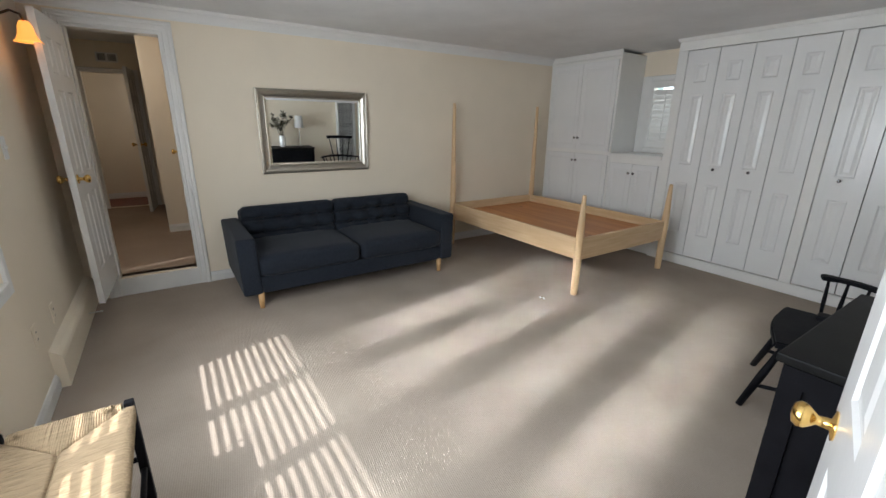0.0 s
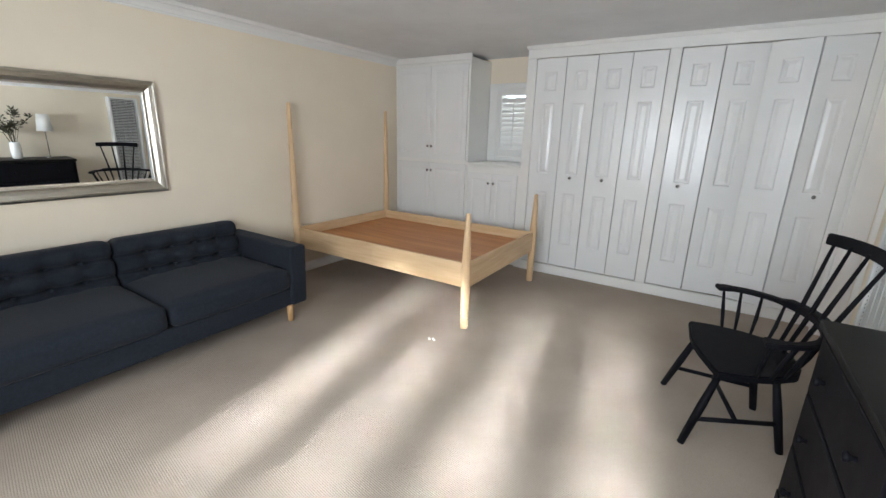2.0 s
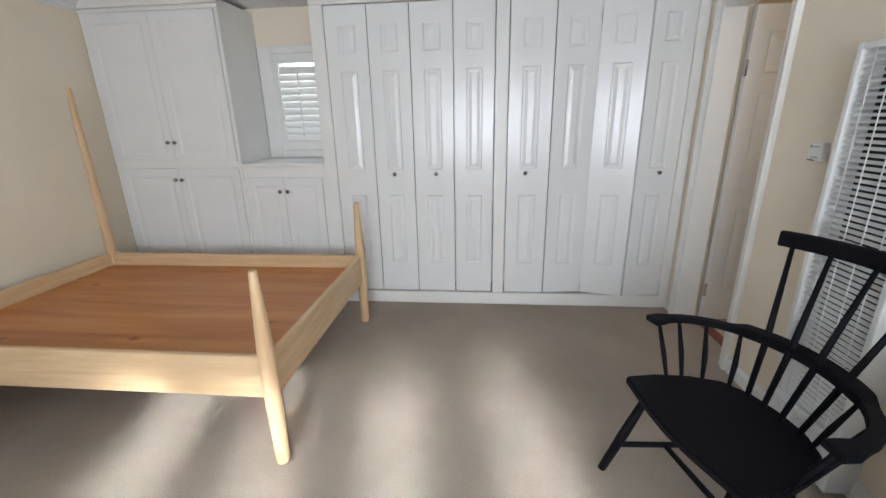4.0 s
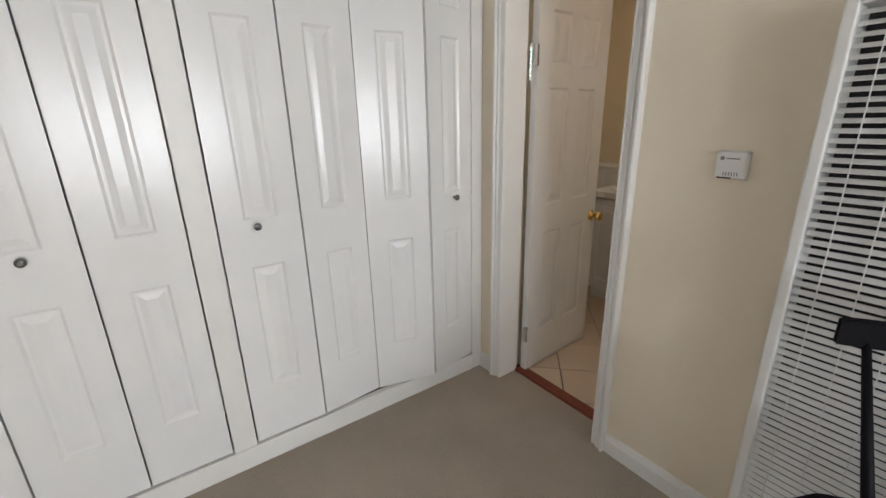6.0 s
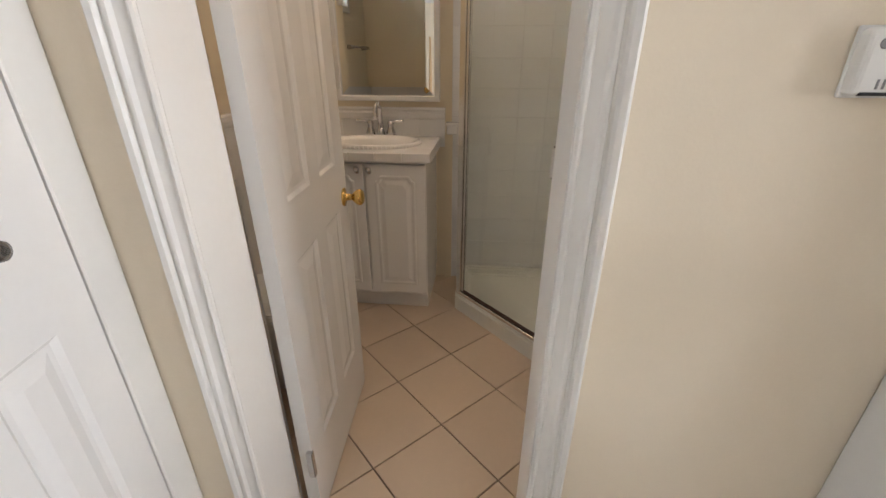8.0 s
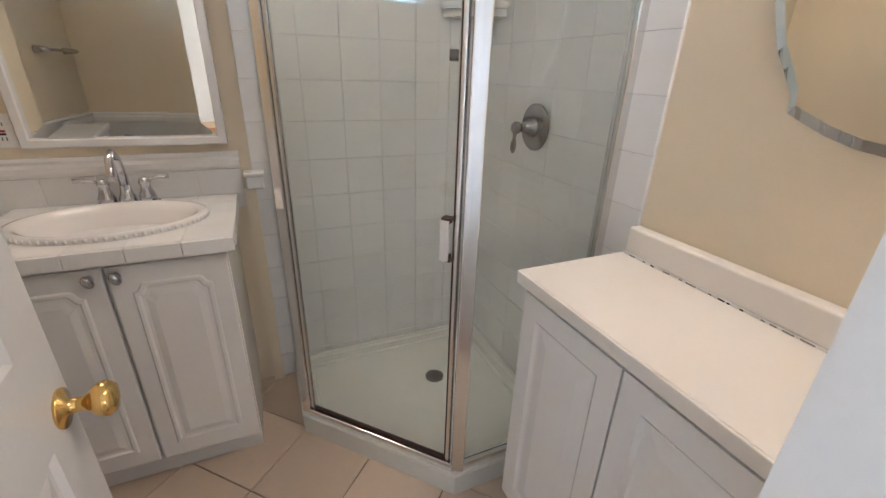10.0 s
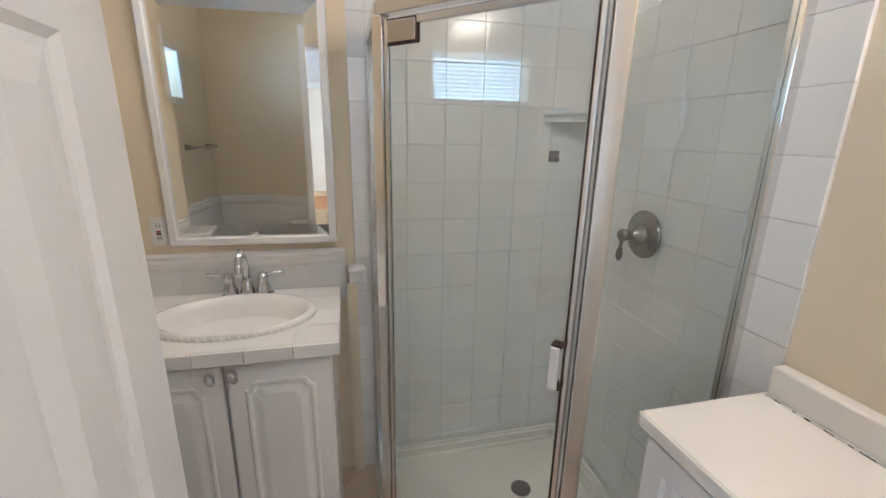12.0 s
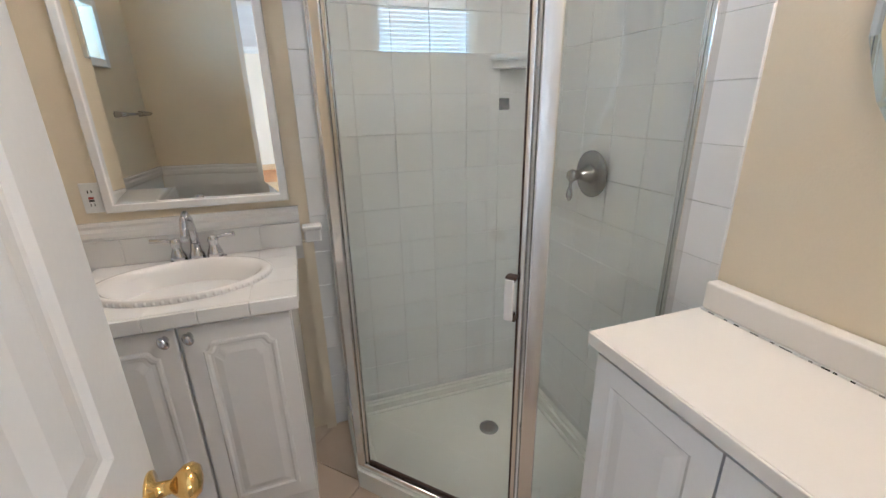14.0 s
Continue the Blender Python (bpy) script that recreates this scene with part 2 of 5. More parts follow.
def glow_material(name, col, strength, base=(0.8, 0.8, 0.8)):
    m = material(name, base, rough=0.4, var=0.02)
    b = m.node_tree.nodes["Principled BSDF"]
    b.inputs["Emission Color"].default_value = (*col, 1)
    b.inputs["Emission Strength"].default_value = strength
    return m


CREAM = material("cream_wall_paint", (0.84, 0.748, 0.605), rough=0.6, var=0.03, scale=2.5, bump=0.00025, bscale=180, spec=0.3)
BATH_CREAM = material("bathroom_wall_paint", (0.77, 0.68, 0.52), rough=0.55, var=0.03, scale=3, bump=0.0006, bscale=180, spec=0.35)
WHITE = material("white_gloss_paint", (0.80, 0.80, 0.79), rough=0.22, var=0.025, scale=4, bump=0.0002, bscale=90, spec=0.5)
TRIM = material("white_trim_paint", (0.80, 0.79, 0.76), rough=0.38, var=0.03, scale=5, bump=0.0003, bscale=70, spec=0.5)
CEILING = material("ceiling_plaster", (0.78, 0.78, 0.78), rough=0.9, var=0.06, scale=2.2, bump=0.004, bscale=9, spec=0.2)
CARPET = carpet_material("loop_carpet", (0.39, 0.33, 0.275))
HALL_CARPET = carpet_material("hall_carpet", (0.42, 0.33, 0.26))
PINE = wood_material("pine_rail", (0.74, 0.54, 0.33), (0.61, 0.41, 0.22), 0.5, "x")
PINE_Y = wood_material("pine_side_rail", (0.74, 0.54, 0.33), (0.61, 0.41, 0.22), 0.5, "y")
PINE_Z = wood_material("pine_post", (0.75, 0.54, 0.32), (0.62, 0.41, 0.22), 0.5, "z")
PLY = wood_material("plywood_deck", (0.66, 0.30, 0.10), (0.44, 0.15, 0.036), 0.40, "y", knots=4.2, scale=0.30)
BEECH = wood_material("beech_leg", (0.66, 0.42, 0.2), (0.52, 0.3, 0.13), 0.45, "z")
THRESH = wood_material("mahogany_threshold", (0.22, 0.045, 0.02), (0.12, 0.02, 0.01), 0.35, "x")
NAVY = fabric_material("charcoal_blue_fabric", (0.017, 0.0212, 0.0295))
BLACK = material("black_paint", (0.006, 0.006, 0.008), rough=0.55, var=0.3, scale=14, bump=0.0004, bscale=150, spec=0.10)
BLACK_TOP = material("black_stained_top", (0.008, 0.008, 0.008), rough=0.45, var=0.3, scale=10, bump=0.0003, bscale=120, spec=0.13)
RUSH = material("woven_rush", (0.34, 0.25, 0.155), rough=0.9, var=0.22, scale=30, bump=0.003, bscale=60, grain=(0.3, 4, 4), spec=0.2)
CHROME = material("chrome", (0.58, 0.58, 0.60), rough=0.07, metal=1, var=0.02)
NICKEL = material("dark_nickel", (0.30, 0.30, 0.31), rough=0.22, metal=1, var=0.05)
ALU = material("polished_aluminium", (0.78, 0.77, 0.75), rough=0.18, metal=1, var=0.05, grain=(20, 20, 0.5))
BRASS = material("polished_brass", (0.80, 0.53, 0.18), rough=0.14, metal=1, var=0.06)
SILVER = material("champagne_silver_leaf", (0.50, 0.47, 0.41), rough=0.3, metal=1, var=0.04, scale=20)
MIRROR = material("mirror_silver", (0.90, 0.92, 0.91), rough=0.0, metal=1, var=0.0)
GLASS = glass_material("clear_glass")
TILE = material("white_glazed_tile", (0.80, 0.80, 0.79), rough=0.14, var=0.02, scale=3, bump=0.0006, bscale=8, pieces=0.025)
SHOWER_GROUT = material("grey_white_grout", (0.68, 0.68, 0.66), rough=0.9, var=0.12, scale=20, bump=0.0008, bscale=200)
GROUT = material("pale_grout", (0.78, 0.775, 0.76), rough=0.9, var=0.12, scale=20, bump=0.0008, bscale=200)
FLOOR_TILE = material("beige_floor_tile", (0.62, 0.50, 0.38), rough=0.34, var=0.03, scale=5, bump=0.0002, bscale=40, pieces=0.04)
FLOOR_GROUT = material("brown_grout", (0.077, 0.050, 0.033), rough=0.9, var=0.2, scale=20, bump=0.001, bscale=150)
PORCELAIN = material("white_porcelain", (0.80, 0.79, 0.77), rough=0.09, var=0.015, scale=3)
LAMINATE = material("white_laminate", (0.80, 0.77, 0.72), rough=0.3, var=0.02, scale=5)
ACRYLIC = material("shower_pan_acrylic", (0.74, 0.74, 0.68), rough=0.35, var=0.04, scale=6)
PLASTIC = material("white_plastic", (0.78, 0.78, 0.76), rough=0.4, var=0.02)
# Near-black: painted shade in slots, gaps and drain holes; also mildew and a button.
DARK = material("shade_and_mildew_black", (0.012, 0.012, 0.014), rough=0.7, var=0.2)
GREY_PRINT = material("grey_print", (0.25, 0.25, 0.25), rough=0.6, var=0.05)
METAL_WHITE = material("white_enamel_metal", (0.76, 0.76, 0.74), rough=0.35, var=0.03, scale=8)
SHADE = material("white_lamp_shade", (0.82, 0.82, 0.80), rough=0.8, var=0.03, bump=0.0005, bscale=300)
TWIG = material("dried_leaves", (0.05, 0.045, 0.022), rough=0.8, var=0.5, scale=30)
PAPER = material("soft_white_paper", (0.80, 0.80, 0.79), rough=0.9, var=0.03, bump=0.0008, bscale=200)
AMBER = glow_material("lit_amber_glass", (1.0, 0.36, 0.06), 0.9, (0.8, 0.42, 0.15))
SCONCE_BULB = glow_material("lit_candle_bulb", (1.0, 0.6, 0.25), 6.0)
BULB = glow_material("lit_bulb", (1.0, 0.72, 0.45), 2.6)
BRONZE = material("dark_bronze", (0.06, 0.045, 0.03), rough=0.4, metal=1, var=0.2)
STUCCO = material("outside_stucco", (0.5, 0.47, 0.42), rough=0.9, var=0.1, bump=0.002, bscale=40)
LAWN = material("dry_lawn", (0.12, 0.12, 0.06), rough=0.95, var=0.4, scale=3)
# ---- the setting: main room ----
XW, YN, YS, XC, ZC = 0.405, 4.865, 0.665, 5.50, 2.225
wall("wall_west", "x", XW - 0.14, XW, 0.4, YN + 0.12, 0, ZC, [(0.92, 3.21, 0.70, 1.92)], CREAM, "cream painted wall with a wide shuttered window")
wall("wall_north", "y", YN, YN + 0.12, XW, 6.1, 0, ZC, [(0.61, 1.19, 0.150, 2.045)], CREAM, "cream painted wall with a doorway up one step")
wall("wall_south", "y", YS - 0.12, YS, XW, 5.50, 0, ZC, [(0.65, 1.43, 0, 2.0), (4.725, 5.345, 0, 1.98)], CREAM, "cream painted wall with two doorways")
wall("wall_east", "x", 5.97, 6.09, YS, YN, 0, ZC, [(3.30, 3.72, 1.16, 1.90)], CREAM, "painted wall behind the fitted cupboards")
setting("floor", boxes((XW, YS - 0.12, -0.06, 6.0, YN, 0)), CARPET, "taupe loop-pile carpet with rows", "carpet")
bm = bmesh.new()
quad_box(bm, XW - 0.14, YS - 0.12, ZC, 6.1, YN + 0.12, ZC + 0.08)
setting("ceiling", bm, CEILING, "white textured plaster ceiling", "ceiling")


def profile_run(points, p0, p1, out):
    """A moulding: its section (out from the wall, height) run from p0 to p1."""
    bm = bmesh.new()
    p0, p1, out = Vector(p0), Vector(p1), Vector(out)
    a = [bm.verts.new(p0 + out * u + Vector((0, 0, v))) for u, v in points]
    b = [bm.verts.new(p1 + out * u + Vector((0, 0, v))) for u, v in points]
    n = len(points)
    for k in range(n):
        bm.faces.new((a[k], a[(k + 1) % n], b[(k + 1) % n], b[k]))
    bm.faces.new(a[::-1])
    bm.faces.new(b)
    bmesh.ops.recalc_face_normals(bm, faces=bm.faces)
    return bm


CROWN = [(0, 0), (0, -0.086), (0.010, -0.086), (0.012, -0.074), (0.018, -0.072), (0.026, -0.052), (0.042, -0.030), (0.056, -0.022), (0.058, -0.010), (0.064, -0.008), (0.066, 0)]
BASE = [(0, 0), (0.014, 0), (0.014, 0.062), (0.009, 0.075), (0.006, 0.085), (0, 0.088)]
setting("crown_moulding", profile_run(CROWN, (XW, YN, ZC), (XC - 0.02, YN, ZC), (0, -1, 0)), TRIM, "white painted crown moulding", "moulding")
setting("crown_moulding", profile_run(CROWN, (XW, YS + 0.05, ZC), (XW, YN - 0.05, ZC), (1, 0, 0)), TRIM, "white painted crown moulding", "moulding")
for a, b in (((XW, 0.72, 0), (XW, 3.50, 0)),):
    setting("baseboard", profile_run(BASE, a, b, (1, 0, 0)), TRIM, "white painted baseboard", "baseboard")
setting("wall_ledge", profile_run([(0, 0), (0.052, 0), (0.052, 0.165), (0.046, 0.185), (0.030, 0.205), (0, 0.225)], (XW, 3.502, 0), (XW, YN - 0.001, 0), (1, 0, 0)), CREAM, "cream painted boxed ledge along the foot of the wall", "ledge")
setting("baseboard", profile_run(BASE, (1.270, YN, 0), (5.49, YN, 0), (0, -1, 0)), TRIM, "white painted baseboard", "baseboard")
setting("baseboard", profile_run(BASE, (1.51, YS, 0), (4.674, YS, 0), (0, 1, 0)), TRIM, "white painted baseboard", "baseboard")
setting("baseboard", profile_run(BASE, (5.394, YS, 0), (5.49, YS, 0), (0, 1, 0)), TRIM, "white painted baseboard", "baseboard")


def casing(bm, x0, x1, z0, z1, y, out, w=0.085):
    """Moulded door casing, mitred round an opening in a wall along x; out is +1 or -1 along y."""
    section = [(0, 0), (0, 0.011), (0.004, 0.014), (0.10 * w, 0.014), (0.16 * w, 0.010), (0.42 * w, 0.015), (0.50 * w, 0.021), (0.58 * w, 0.022), (0.62 * w, 0.018),
               (0.70 * w, 0.019), (0.76 * w, 0.027), (0.90 * w, 0.029), (0.96 * w, 0.026), (w, 0.020), (w, 0)]
    paths = [[bm.verts.new((x, y + out * d, z)) for x, z in ((x0 - u, z0), (x0 - u, z1 + u), (x1 + u, z1 + u), (x1 + u, z0))] for u, d in section]
    for a, b in zip(paths, paths[1:]):
        for k in range(3):
            bm.faces.new((a[k], a[k + 1], b[k + 1], b[k]))
    for k in (0, 3):
        bm.faces.new([p[k] for p in paths])
    bmesh.ops.recalc_face_normals(bm, faces=bm.faces)
    return bm


def jamb(bm, x0, x1, z0, z1, ya, yb, t=0.016):
    quad_box(bm, x0 - 0.002, ya, z0, x0 + t, yb, z1)
    quad_box(bm, x1 - t, ya, z0, x1 + 0.002, yb, z1)
    quad_box(bm, x0 + t, ya, z1 - t, x1 - t, yb, z1 + 0.002)
    return bm


# hall doorway, one step up
setting("door_frame_1", casing(bmesh.new(), 0.61, 1.19, 0.0, 2.045, YN, -1, 0.078), TRIM, "white stepped door casing", "door frame")
setting("door_jamb_1", jamb(bmesh.new(), 0.61, 1.19, 0.150, 2.045, YN - 0.004, YN + 0.124), TRIM, "white door jamb", "door frame")
setting("step", boxes((0.612, YN - 0.006, 0, 1.188, YN + 0.05, 0.146)), TRIM, "white painted step riser", "step")
# bathroom doorway
setting("door_frame_2", casing(bmesh.new(), 4.738, 5.330, 0.0, 1.98, YS, 1, 0.062), TRIM, "white stepped door casing", "door frame")
setting("door_jamb_2", jamb(bmesh.new(), 4.725, 5.345, 0.0, 1.98, YS - 0.124, YS + 0.004), TRIM, "white door jamb", "door frame")
setting("threshold", boxes((4.742, 0.492, -0.01, 5.328, 0.556, 0.012), bevel=0.004), THRESH, "dark red wooden threshold", "threshold")
# entrance doorway
setting("door_frame_3", casing(bmesh.new(), 0.65, 1.43, 0.0, 2.0, YS, 1, 0.07), TRIM, "white stepped door casing", "door frame")
setting("door_jamb_3", jamb(bmesh.new(), 0.65, 1.43, 0.0, 2.0, YS - 0.124, YS + 0.002), TRIM, "white door jamb", "door frame")

# ---- the hall behind the north doorway ----
HZ = 0.150
wall("wall_hall_west", "x", 0.10, 0.22, YN + 0.12, 9.5, 0, 2.5, [], CREAM, "cream hall wall")
wall("wall_hall_east", "x", 1.25, 1.37, YN + 0.12, 6.42, 0, 2.5, [], CREAM, "cream hall wall")
setting("wall_hall_block", boxes((1.0, 6.42, 0, 1.37, 8.45, 2.5)), CREAM, "pale wall of a built-out closet in the hall", "wall")
wall("wall_hall_end", "y", 8.45, 8.55, 0.22, 1.0, 0, 2.5, [(0.30, 0.88, HZ, 2.02)], CREAM, "pale hall end wall with a doorway")
wall("wall_far_room", "y", 9.4, 9.5, 0.10, 1.37, 0, 2.5, [], CREAM, "dim wall of the room beyond the hall")
wall("wall_far_room_side", "x", 1.37, 1.45, 8.45, 9.5, 0, 2.5, [], CREAM, "dim side wall of the room beyond the hall")
setting("hall_floor", boxes((0.10, YN + 0.05, -0.02, 1.25, 8.5, HZ)), HALL_CARPET, "beige hall carpet", "carpet")
setting("far_room_floor", boxes((0.10, 8.5, -0.02, 1.37, 9.4, HZ - 0.004)), THRESH, "dark wooden floor beyond the hall", "floor")
setting("hall_ceiling", boxes((-0.02, YN + 0.12, 2.42, 1.45, 9.5, 2.5)), CEILING, "white hall ceiling", "ceiling")
setting("door_frame_4", casing(bmesh.new(), 0.30, 0.88, HZ, 2.02, 8.45, -1, 0.06), TRIM, "white hall door casing", "door frame")
setting("baseboard", profile_run(BASE, (1.0, 6.42, HZ), (1.25, 6.42, HZ), (0, -1, 0)), TRIM, "white hall baseboard", "baseboard")
setting("baseboard", profile_run(BASE, (0.10, 9.4, HZ), (1.37, 9.4, HZ), (0, -1, 0)), TRIM, "white baseboard in the far room", "baseboard")
setting("baseboard", profile_run(BASE, (0.22, YN + 0.12, HZ), (0.22, 8.45, HZ), (1, 0, 0)), TRIM, "white hall baseboard", "baseboard")

# ---- the lobby behind the entrance ----
wall("wall_lobby_west", "x", 0.30, 0.42, -0.9, 0.55, 0, ZC, [], CREAM, "cream lobby wall")
wall("wall_lobby_east", "x", 1.9, 2.02, -0.9, 0.55, 0, ZC, [], CREAM, "cream lobby wall")
wall("wall_lobby_south", "y", -1.02, -0.9, 0.30, 2.02, 0, ZC, [], CREAM, "cream lobby wall")
setting("lobby_floor", boxes((0.3, -0.9, -0.06, 2.0, 0.55, 0)), CARPET, "taupe loop-pile carpet", "carpet")
setting("lobby_ceiling", boxes((0.3, -1.02, ZC, 2.02, 0.55, ZC + 0.08)), CEILING, "white lobby ceiling", "ceiling")

# ---- the bathroom shell ----
BX0, BX1, BY0, BY1, BZ = 4.10, 6.05, -1.03, 0.55, 2.245
wall("wall_bath_south", "y", BY0 - 0.12, BY0, BX0 - 0.12, BX1 + 0.12, 0, BZ, [], BATH_CREAM, "cream bathroom wall")
wall("wall_bath_west", "x", BX0 - 0.12, BX0, BY0, BY1, 0, BZ, [], BATH_CREAM, "cream bathroom wall")
wall("wall_bath_east", "x", BX1, BX1 + 0.12, BY0, BY1, 0, BZ, [(-0.36, 0.16, 1.60, 1.84)], BATH_CREAM, "cream bathroom wall with a small high window")
setting("wall_bath_north", boxes((5.50, BY1, 0, BX1 + 0.12, BY1 + 0.12, BZ)), BATH_CREAM, "cream bathroom wall", "wall")
setting("wall_bath_chase", boxes((5.36, BY1 - 0.06, 0, 5.62, BY1 - 0.002, BZ)), BATH_CREAM, "cream boxed-out strip of bathroom wall", "wall")
setting("bath_ceiling", boxes((BX0 - 0.12, BY0 - 0.12, BZ, BX1 + 0.12, BY1, BZ + 0.08)), CEILING, "white bathroom ceiling", "ceiling")
setting("bath_subfloor", boxes((BX0, BY0, -0.06, BX1, BY1, -0.004)), FLOOR_GROUT, "brown grout between the floor tiles", "floor")

# ---- outside ----
setting("ground", boxes((-60, -60, -0.25, 70, 70, -0.15)), LAWN, "dry lawn outside", "ground")
# Unseen roof, its edge placed to trim the sun through the west window.
setting("sun_trimming_eave", boxes((-0.325, -1.2, 2.34, 6.6, 4.97, 2.62)), STUCCO, "unseen overhanging roof, added to cut the sun patch short", "roof")

# ---- light in the openings, and added lamps ----
for yc, w in ((1.205, 0.40), (1.775, 0.40), (2.34, 0.40), (2.86, 0.26)):
    area_lamp("louvre_light", (XW + 0.006, yc, 1.32), (XW + 1.006, yc + 0.18, 0.86), 0.30, 1.1, 1.85, (0.93, 0.97, 1.0), 6)
    area_lamp("louvre_light_low", (XW + 0.008, yc, 1.32), (XW + 1.008, yc + 0.18, 0.60), 0.30, 1.1, 0.85, (0.93, 0.97, 1.0), 6)
    area_lamp("sky_light_west", (XW + 0.003, yc, 1.32), (2.6, yc, 1.38), w, 1.1, 14.0 * w / 0.4, (0.87, 0.935, 1.0), 172)
area_lamp("sky_light_bath", (6.30, -0.10, 1.85), (4.6, -0.25, 0.9), 1.0, 0.8, 9.5, (0.58, 0.80, 1.0))
area_lamp("sky_light_niche", (6.35, 3.51, 1.9), (5.4, 3.5, 1.2), 0.6, 0.7, 5, (0.85, 0.93, 1.0))
# No window here: an unseen lamp added to brighten the far room.
area_lamp("far_room_fill_light", (1.36, 9.0, 1.5), (0.2, 8.9, 1.2), 0.6, 1.0, 2.5, (1.0, 0.93, 0.87))
# Unseen lamp added above the doorway's head to lift the dark hall.
area_lamp("hall_fill_light", (0.72, 5.9, 2.38), (0.72, 5.9, 0.0), 0.22, 0.22, 2.9, (1.0, 0.86, 0.72))
area_lamp("counter_lamp_light", (4.19, 0.315, 2.13), (4.75, 0.0, 0.6), 0.40, 0.07, 1.45, (1.0, 0.82, 0.66), 165)
# Unseen lamp added to brighten the vanity.
area_lamp("vanity_fill_light", (5.378, -0.90, 2.04), (5.34, -0.86, 0.6), 0.40, 0.07, 0.36, (1.0, 0.80, 0.62), 135)
# ---- windows and shutters ----
def shutter_panel(axis_y0, y1, z0, z1, x, tilt, parent, inward=1, pitch=0.062):
    """A framed shutter panel in a wall along y: stiles, rails, louvres and a tilt rod."""
    st = 0.045
    leaf = part("shutter_panel", boxes((x - 0.014, axis_y0, z0, x + 0.014, axis_y0 + st, z1), (x - 0.014, y1 - st, z0, x + 0.014, y1, z1),
                                       (x - 0.014, axis_y0 + st, z0, x + 0.014, y1 - st, z0 + 0.07), (x - 0.014, axis_y0 + st, z1 - 0.07, x + 0.014, y1 - st, z1), bevel=0.002, seg=1), TRIM, parent)
    a = radians(tilt)
    me = None
    z = z0 + 0.07 + pitch / 2
    while z < z1 - 0.07 - pitch / 3:
        if me is None:
            bm = bmesh.new()
            quad_box(bm, -0.031, -(y1 - axis_y0) / 2 + st + 0.002, -0.0045, 0.031, (y1 - axis_y0) / 2 - st - 0.002, 0.0045, bevel=0.0035, seg=2)
            bm.transform(Matrix.Rotation(a, 4, "Y"))
            me = mesh_of("louvre", bm, TRIM)
        ob = new("louvre", me)
        ob.parent = leaf
        ob.matrix_basis = Matrix.Translation(Vector((x, (axis_y0 + y1) / 2, z)) * UNIT)
        z += pitch
    yr = (axis_y0 + y1) / 2
    part("tilt_rod", boxes((x + inward * 0.034, yr - 0.005, z0 + 0.1, x + inward * 0.042, yr + 0.005, z1 - 0.1)), TRIM, leaf)
    return leaf


win = tagged(new("window_1"), "wide window with four white louvred shutter panels", "window", kind="structure")
part("window_frame", boxes((XW - 0.004, 0.87, 0.655, XW + 0.015, 0.922, 1.97), (XW - 0.004, 3.208, 0.655, XW + 0.015, 3.25, 1.97), (XW - 0.004, 0.922, 1.918, XW + 0.015, 3.208, 1.97),
                           (XW - 0.004, 0.922, 0.655, XW + 0.015, 3.208, 0.702), bevel=0.004, seg=1), TRIM, win)
part("window_sill", boxes((XW - 0.03, 0.924, 0.702, XW + 0.02, 3.206, 0.718), bevel=0.006), TRIM, win)
for k in range(4):
    y0 = 0.924 + k * 0.571
    shutter_panel(y0, y0 + 0.567, 0.722, 1.915, XW - 0.03, 37, win)
pane = part("pane", boxes((XW - 0.125, 0.92, 0.70, XW - 0.121, 3.21, 1.92)), GLASS, win)
pane.visible_shadow = False

win2 = tagged(new("window_2"), "small window with white plantation shutters in a niche", "window", kind="structure")
part("window_frame", boxes((5.945, 3.205, 1.097, 5.972, 3.30, 1.96), (5.945, 3.72, 1.097, 5.972, 3.834, 1.96), (5.945, 3.30, 1.90, 5.972, 3.72, 1.96), (5.945, 3.30, 1.097, 5.972, 3.72, 1.16), bevel=0.005, seg=1), TRIM, win2)
shutter_panel(3.302, 3.718, 1.162, 1.898, 5.95, -62, win2, inward=-1, pitch=0.052)
pane = part("pane", boxes((6.05, 3.30, 1.16, 6.054, 3.72, 1.90)), GLASS, win2)
pane.visible_shadow = False

# ---- fitted cupboards along the east side ----

def bifold_leaf(w, h, knob, parent, m):
    """One leaf of a folding closet door, with three raised fields and perhaps a knob."""
    pw = w * 0.30
    leaf = part("door_leaf", panel_leaf(w, h, 0.028, [(pw, w - pw * 0.95)], [(0.115 * h, 0.375 * h), (0.465 * h, 0.80 * h), (0.855 * h, 0.94 * h)]), WHITE, parent)
    leaf.matrix_basis = placed(m)
    if knob is not None:
        kb = lathe([(0.006, 0), (0.006, 0.012), (0.012, 0.016), (0.0145, 0.022), (0.013, 0.028), (0.006, 0.031)], 16)
        moved(kb, Matrix.Translation((knob, -0.014, 0.905)) @ Matrix.Rotation(radians(90), 4, "X"))
        part("knob", kb, NICKEL, leaf, "small dark nickel knob")
    return leaf


def closet(folds, knobs, outs, label):
    ob = thing("closet_door", Matrix.Identity(4), label, "closet door", "folding closet doors")
    for (ya, yb), k, (oa, ob_) in zip(zip(folds, folds[1:]), knobs, outs):
        a, b = Vector((XC + 0.006 - oa, ya - 0.003, 0)), Vector((XC + 0.006 - ob_, yb + 0.003, 0))
        d = b - a
        ang = math.degrees(math.atan2(d.y, d.x))
        kk = None if k is None else ya - k
        bifold_leaf(d.length, 2.0, kk, ob, pose(a.x, a.y, 0.105, 0, 0, ang))
    return ob


